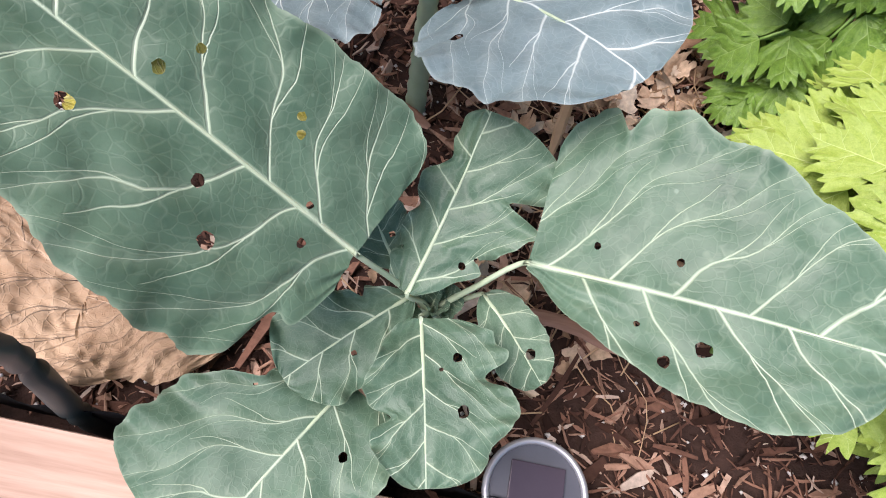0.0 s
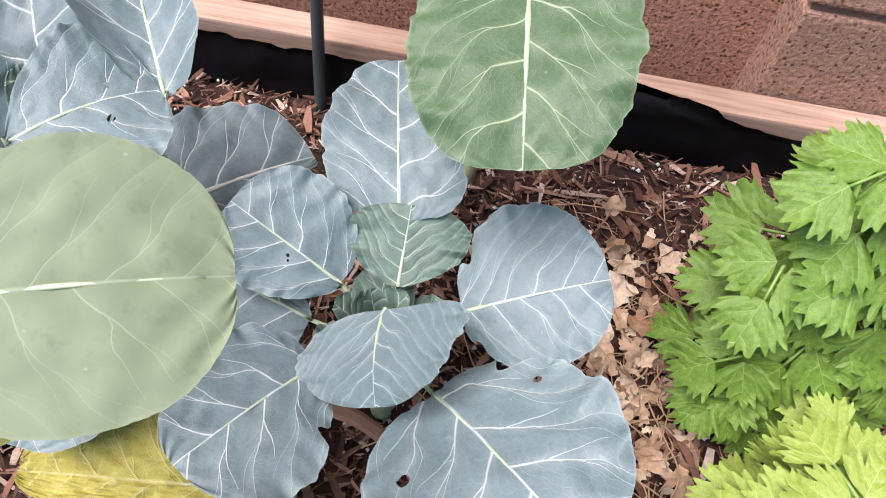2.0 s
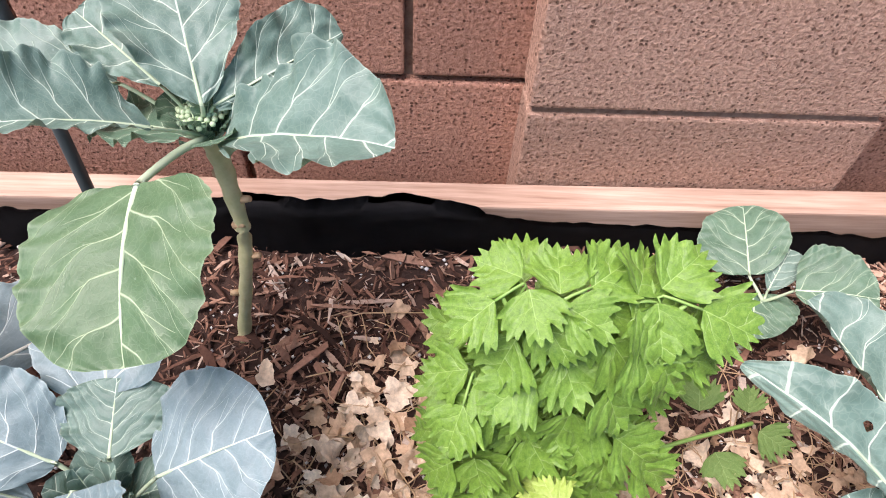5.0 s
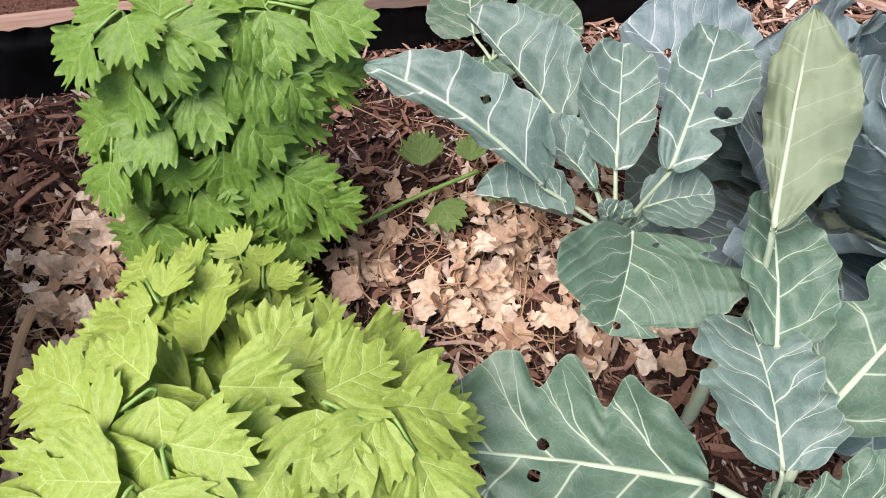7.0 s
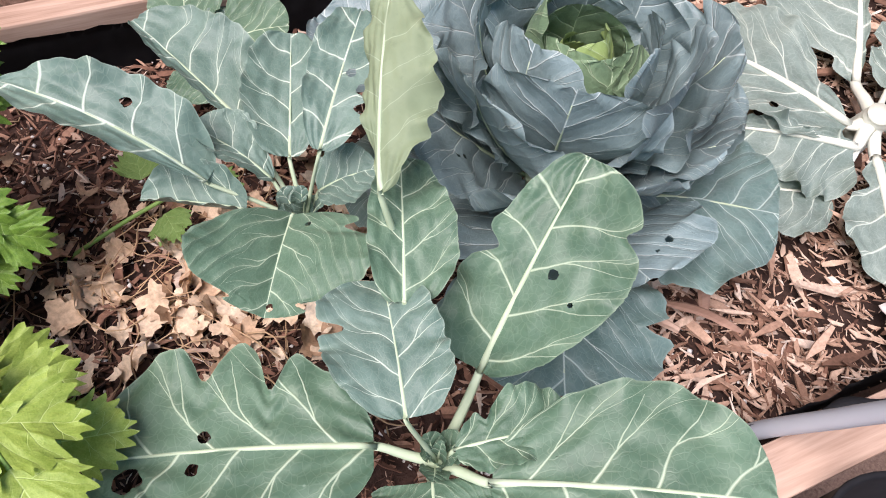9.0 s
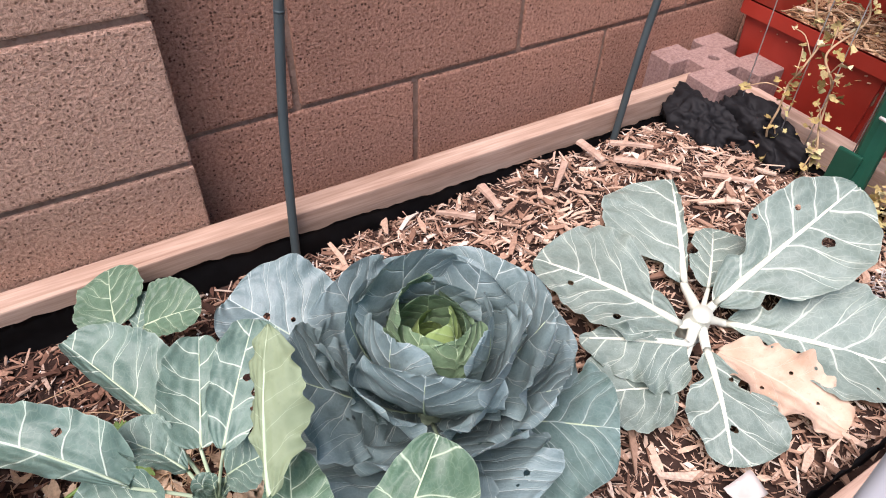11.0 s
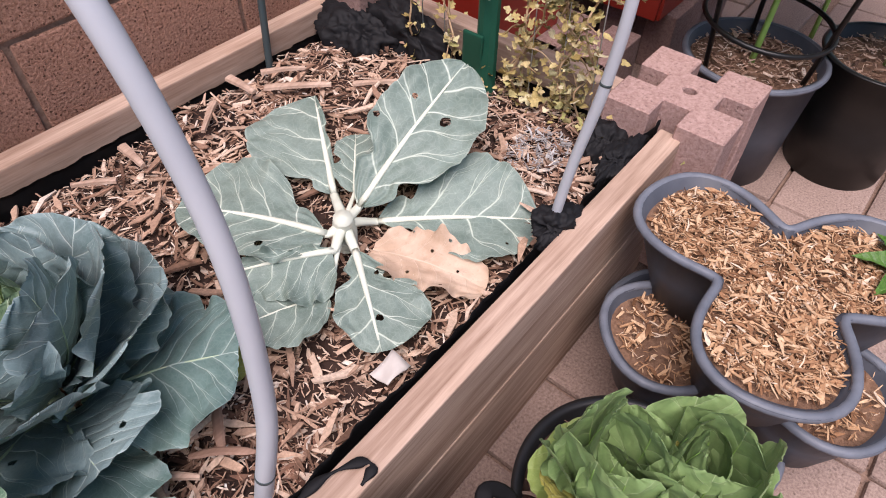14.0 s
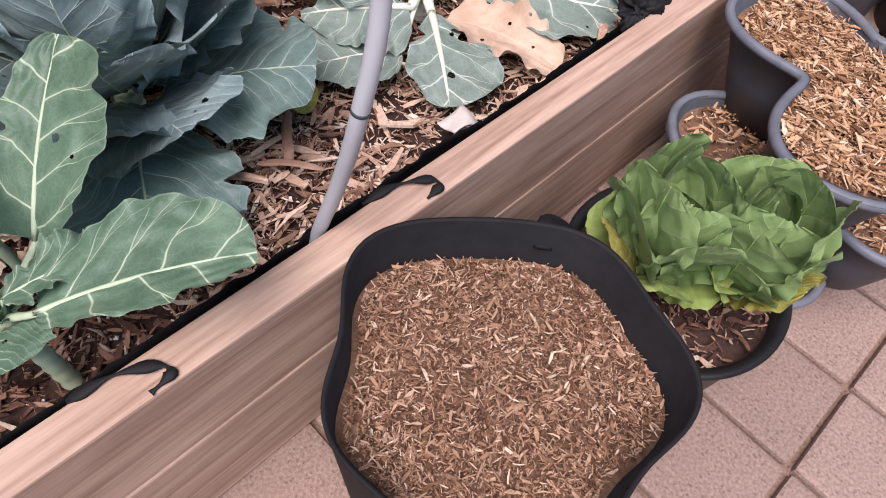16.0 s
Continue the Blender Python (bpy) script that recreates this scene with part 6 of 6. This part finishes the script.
outline_pot("grow_bag", 0.012, -0.990, bag_shape, FLOOR, 0.532, FILM, "black fabric grow bag filled with fine wood chips", "grow bag", taper=0.93, wall_t=0.004, lip=0.001, fill=True, fill_z=0.470, fill_n=15000, fill_mat=FINECHIP, fill_size=(0.002, 0.013))
bm = bmesh.new()
tube(bm, spline([(0.135, -0.930, 0.50), (0.160, -0.913, 0.505), (0.175, -0.930, 0.49), (0.160, -0.960, 0.47)], 16), 0.009, 8, flat=0.25)
lone("bag_strap", bm, FILM, "black webbing handle of the grow bag", "strap")

outline_pot("nursery_pot", 0.285, -1.022, lambda th: 0.121, FLOOR, 0.412, BLACKPOT, "round black nursery pot with dark bark mulch", "pot", "round pots", fill=True, fill_z=0.392, fill_n=900, fill_mat=MULCH)


def lettuce(x, y, seed):
    p = thing("lettuce", (x, y, 0.39), "green romaine lettuce with pale yellow outer leaves", "lettuce", "lettuces in the pot")
    rr = random.Random(seed)
    for ri, (cnt, bz, reach, tz, hw, cup, arch) in enumerate(((2, 0.47, 0.012, 0.560, 0.030, 0.16, -0.10), (3, 0.455, 0.026, 0.585, 0.040, 0.12, -0.10), (4, 0.445, 0.044, 0.580, 0.046, 0.06, -0.06), (5, 0.435, 0.062, 0.550, 0.046, 0.02, -0.02), (6, 0.425, 0.076, 0.498, 0.038, 0.0, 0.06))):
        for i in range(cnt):
            a = seed + ri * 0.7 + i * 2 * math.pi / cnt + rr.uniform(-0.2, 0.2)
            d, t = Vector((math.cos(a), math.sin(a), 0)), Vector((-math.sin(a), math.cos(a), 0))
            b = Vector((x, y, bz)) + d * 0.008
            tip = Vector((x, y, tz + rr.uniform(-0.018, 0.018))) + d * reach * rr.uniform(0.8, 1.05)
            mid = b + (tip - b) * 0.68 + d * 0.008
            yel = ri == 4 and i % 3 == 0
            hw2 = hw * rr.uniform(0.85, 1.15)
            add_leaf(p, (b, tip, mid + t * hw2, mid - t * hw2), YELLOW if yel else LETTUCE if ri < 4 else LETTUCEOUT, STALKGREEN, root=(x, y, 0.395) if ri > 2 else None, thick=0.0024, seed=seed + ri * 5 + i, cup=cup, arch=arch, wave=0.08, ruffle=0.020, blunt=0.32, crinkle=0.003, nu=38, nv=30, label="yellowing outer leaf" if yel else "")


lettuce(0.248, -1.002, 3.0)
lettuce(0.296, -1.066, 5.0)

# back corner: red planters, trellis post, strings and dry pea vine
def trough(x0, x1, y0, y1, z0, z1, label):
    p = thing("red_planter", ((x0 + x1) / 2, (y0 + y1) / 2, z0), label, "planter", "red planters")
    bm = bmesh.new()
    t = 0.025
    def ring(ins, z):
        return [bm.verts.new(q) for q in ((x0 + ins, y0 + ins, z), (x1 - ins, y0 + ins, z), (x1 - ins, y1 - ins, z), (x0 + ins, y1 - ins, z))]
    rs = [ring(t, z0), ring(0.010, z1 - 0.030), ring(0.0, z1 - 0.028), ring(0.0, z1), ring(0.009, z1), ring(0.012, z1 - 0.02), ring(t * 0.8, z1 - 0.09)]
    for r, s in zip(rs, rs[1:]):
        for i in range(4):
            bm.faces.new((r[i], r[(i + 1) % 4], s[(i + 1) % 4], s[i]))
    bm.faces.new(rs[0][::-1])
    bm.faces.new(rs[-1])
    bmesh.ops.recalc_face_normals(bm, faces=bm.faces)
    bmesh.ops.bevel(bm, geom=[e for e in bm.edges if abs(e.verts[0].co.z - e.verts[1].co.z) > 0.01], offset=0.008, segments=2, affect="EDGES")
    part("trough", bm, RED, p, smooth=False)
    bits("chip_mulch", 1500, ((x0 + 0.02, x1 - 0.02), (y0 + 0.02, y1 - 0.02)), lambda x, y: z1 - 0.056, (0.010, 0.045), GOLDCHIP, "wood chips in the planter", "", 0.006, 0.35, None, p)
    bm = bmesh.new()
    box(bm, (x0 + 0.018, y0 + 0.018, z1 - 0.085), (x1 - 0.018, y1 - 0.018, z1 - 0.060))
    part("potting_mix", bm, BROWNMIX, p, smooth=False)
    return p


trough(0.925, 1.245, -0.375, -0.040, 0.352, 0.626, "terracotta-red plastic trough planter with wood chips")
trough(1.345, 1.720, -0.555, -0.060, 0.352, 0.660, "terracotta-red plastic trough planter standing further back")
for bx, by in ((1.03, -0.15), (1.20, -0.15), (1.03, -0.43), (1.20, -0.43), (1.52, -0.18), (1.70, -0.18), (1.52, -0.46), (1.70, -0.46)):
    planter_block(bx, by, 0.350, "pink-grey concrete planter block under a red planter", "we")

post = thing("trellis_post", (0.762, -0.467, 0.449), "dark green steel trellis post with a flange", "post")
bm = bmesh.new()
tube(bm, [(0.759, -0.468, 0.400), (0.817, -0.427, 0.873), (0.893, -0.374, 1.493)], 0.0190, 10, flat=0.6)
part("post", bm, STAKE, post, smooth=False)
bm = bmesh.new()
box(bm, (0.758, -0.458, 0.439), (0.765, -0.415, 0.552), 0.004)
part("flange", bm, STAKE, post, "welded anchor plate", smooth=False)
for z in (0.62, 0.72, 0.80, 0.88, 0.97):
    f = (z - 0.40) / 0.47
    bm = bmesh.new()
    tube(bm, [(0.742 + 0.05 * f, -0.470 + 0.05 * f, z), (0.737 + 0.05 * f, -0.490 + 0.05 * f, z + 0.002)], 0.0028, 6)
    part("string_tie", bm, STRING, post, "white string tied to a stud")

tr = thing("trellis_strings", (0.777, -0.442, 0.450), "white trellis strings and bars at the bed's end", "trellis")
for y0, y1 in ((-0.205, -0.150), (-0.300, -0.245), (-0.352, -0.300), (-0.430, -0.385), (-0.540, -0.500), (-0.600, -0.560), (-0.660, -0.620)):
    bm = bmesh.new()
    tube(bm, [(0.790, y0, 0.46), (0.830, y1, 1.35)], 0.0011, 5)
    part("string", bm, STRING, tr)
for a, b in (((0.813, -0.386, 0.795), (0.832, -0.639, 0.774)), ((0.814, -0.450, 0.760), (0.845, -0.658, 0.740))):
    bm = bmesh.new()
    tube(bm, [a, b], 0.0030, 6)
    part("bar", bm, STRING, tr, "thin white plastic bar")

vine = thing("pea_vine", (0.79, -0.50, 0.45), "dried yellow-brown pea vine climbing the strings", "vine")
rv = random.Random(9)
bm_s, bm_l = bmesh.new(), bmesh.new()
paths = [[(0.790, y + rv.uniform(-0.02, 0.02), 0.455)] for y in (-0.29, -0.36, -0.50, -0.54, -0.58, -0.62, -0.66)]
for pi, pth in enumerate(paths):
    top = rv.uniform(0.85, 1.2) if pi > 1 else 0.80
    while pth[-1][2] < top:
        x, y, z = pth[-1]
        pth.append((0.79 + 0.05 * (z - 0.45) + rv.uniform(-0.025, 0.025), y + rv.uniform(-0.022, 0.028), z + rv.uniform(0.03, 0.055)))
    line = spline(pth, 8 * len(pth))
    tube(bm_s, line, 0.0020, 5)
    for q in line[3::7]:
        e = q + Vector((rv.gauss(0, 0.02), rv.gauss(0, 0.035), rv.uniform(-0.03, 0.05)))
        tube(bm_s, spline([q, q.lerp(e, 0.5) + Vector((0, 0, 0.012)), e], 7), 0.0011, 5)
        litter_leaf(bm_l, e, rv.uniform(0.007, 0.014), rv.randint(0, 9999))
    for q in line[::1 if pi > 1 else 2]:
        for _ in range(2):
            litter_leaf(bm_l, q + Vector((rv.gauss(0, 0.012), rv.gauss(0, 0.014), rv.uniform(-0.012, 0.012))), rv.uniform(0.004, 0.0120), rv.randint(0, 9999))
for _ in range(80):
    litter_leaf(bm_l, Vector((rv.uniform(0.745, 0.795), rv.gauss(-0.56, 0.10), rv.uniform(0.452, 0.50))), rv.uniform(0.006, 0.014), rv.randint(0, 9999))
part("vine_stem", bm_s, STRAW, vine, "thin dry stems")
part("vine_leaves", bm_l, VINE, vine, "curled dry leaflets")


# pepper plants in pots beyond the bed
PEPPER = leaf_material("pepper_blade", (0.035, 0.105, 0.014), (0.115, 0.235, 0.040), (0.18, 0.32, 0.08), 6.0, 0.35, 0.02)


def small_blade_mesh(seed):
    bm, rib, L, n = blade([(0, 0, 0), (1, 0, -0.10), (0.45, 0.27, 0.03), (0.45, -0.27, 0.03)], seed, cup=0.05, arch=0.10, wave=0.05, nu=12, nv=8, blunt=0.9)
    me = bpy.data.meshes.new("leaf")
    bm.to_mesh(me)
    bm.free()
    me.materials.append(PEPPER)
    me.shade_smooth()
    return me


PEPLEAF = [small_blade_mesh(s) for s in (1.0, 2.0, 3.0)]


def pepper(x, y, z0, z1, spread, n, seed, label):
    p = thing("pepper_plant", (x, y, z0), label, "pepper plant", "pepper plants")
    rr = random.Random(seed)
    bm = bmesh.new()
    ends = []
    tube(bm, spline([(x, y, z0), (x + 0.01, y, (z0 + z1) * 0.45), (x, y + 0.01, z1 - 0.1)], 10), [0.007 - 0.0004 * i for i in range(10)], 7)
    for i in range(9):
        a, z = i * 2.4, z0 + (z1 - z0) * (0.25 + 0.07 * i)
        e = Vector((x + spread * math.cos(a), y + spread * math.sin(a), z + (z1 - z0) * 0.22))
        tube(bm, spline([(x, y, z), (x + spread * 0.5 * math.cos(a), y + spread * 0.5 * math.sin(a), z + 0.06), e], 8), 0.003, 5)
        ends.append((Vector((x, y, z)), e))
    part("stem", bm, STALKGREEN, p)
    for i in range(n):
        a, b = rr.choice(ends)
        q = a.lerp(b, rr.uniform(0.35, 1.1)) + Vector((rr.gauss(0, 0.03), rr.gauss(0, 0.03), rr.gauss(0, 0.03)))
        ob = new("leaf", rr.choice(PEPLEAF))
        ob.parent = p
        s = rr.uniform(0.055, 0.115)
        ob.matrix_local = Matrix.Translation(q - ORIGIN[p.name]) @ Euler((rr.gauss(0, 0.4), rr.uniform(0.1, 0.9), rr.uniform(0, 6.28))).to_matrix().to_4x4() @ Matrix.Diagonal((s, s, s, 1))
    return p


outline_pot("round_pot", 1.205, -0.795, lambda th: 0.130, FLOOR, 0.452, GREYPOT, "round slate-grey pot with wood chips", "pot", "round pots", fill=True, fill_z=0.425, fill_n=700, fill_mat=CHIPS)
outline_pot("nursery_pot", 1.350, -1.003, lambda th: 0.118, FLOOR, 0.462, BLACKPOT, "round black nursery pot", "pot", "round pots", fill=True, fill_z=0.435, fill_n=500, fill_mat=CHIPS)
pepper(1.210, -0.792, 0.420, 1.05, 0.19, 300, 1, "leafy green pepper plant in a grey pot")
pepper(1.358, -1.003, 0.430, 1.05, 0.18, 230, 2, "leafy green pepper plant in a black pot")
pepper(1.120, -0.330, 0.550, 1.15, 0.16, 90, 3, "leafy green pepper plant in a red planter")
pepper(1.520, -0.330, 0.580, 1.25, 0.24, 200, 4, "leafy green pepper plant in the further red planter")
pepper(1.800, -0.800, 0.200, 1.15, 0.26, 220, 5, "leafy green pepper plant behind the pots")
cage = thing("plant_cage", (1.205, -0.795, 0.42), "black wire plant cage round the pepper plant", "plant cage")
for z, r in ((0.52, 0.12), (0.68, 0.14), (0.84, 0.16)):
    bm = bmesh.new()
    tube(bm, [(1.205 + r * math.cos(a), -0.795 + r * math.sin(a), z + 0.01 * math.sin(a)) for a in np.linspace(0, 2 * math.pi, 41).tolist()], 0.005, 7, cap=False)
    part("ring", bm, BLACKPOT, cage)
for a in (0.4, 2.5, 4.6):
    bm = bmesh.new()
    tube(bm, [(1.205 + 0.10 * math.cos(a), -0.795 + 0.10 * math.sin(a), 0.40), (1.205 + 0.17 * math.cos(a), -0.795 + 0.17 * math.sin(a), 0.95)], 0.005, 7)
    part("upright", bm, BLACKPOT, cage)
# a small weed in the stacking planter
weed = thing("seedling", (0.718, -1.165, 0.492), "small bright green seedling in the wood chips", "seedling")
for i in range(7):
    a = i * 0.9
    ob = new("leaf", PEPLEAF[i % 3])
    ob.parent = weed
    ob.matrix_local = Euler((0, -0.3, a)).to_matrix().to_4x4() @ Matrix.Diagonal((0.075, 0.055, 0.075, 1))

# assumed yard wall opposite, added out of view
bm = bmesh.new()
box(bm, (-6, -6.2, FLOOR), (7, -6.0, 1.8))
lone("wall_south", bm, BLOCK, "assumed tan block wall across the yard, out of view", "wall", "structure", smooth=False)
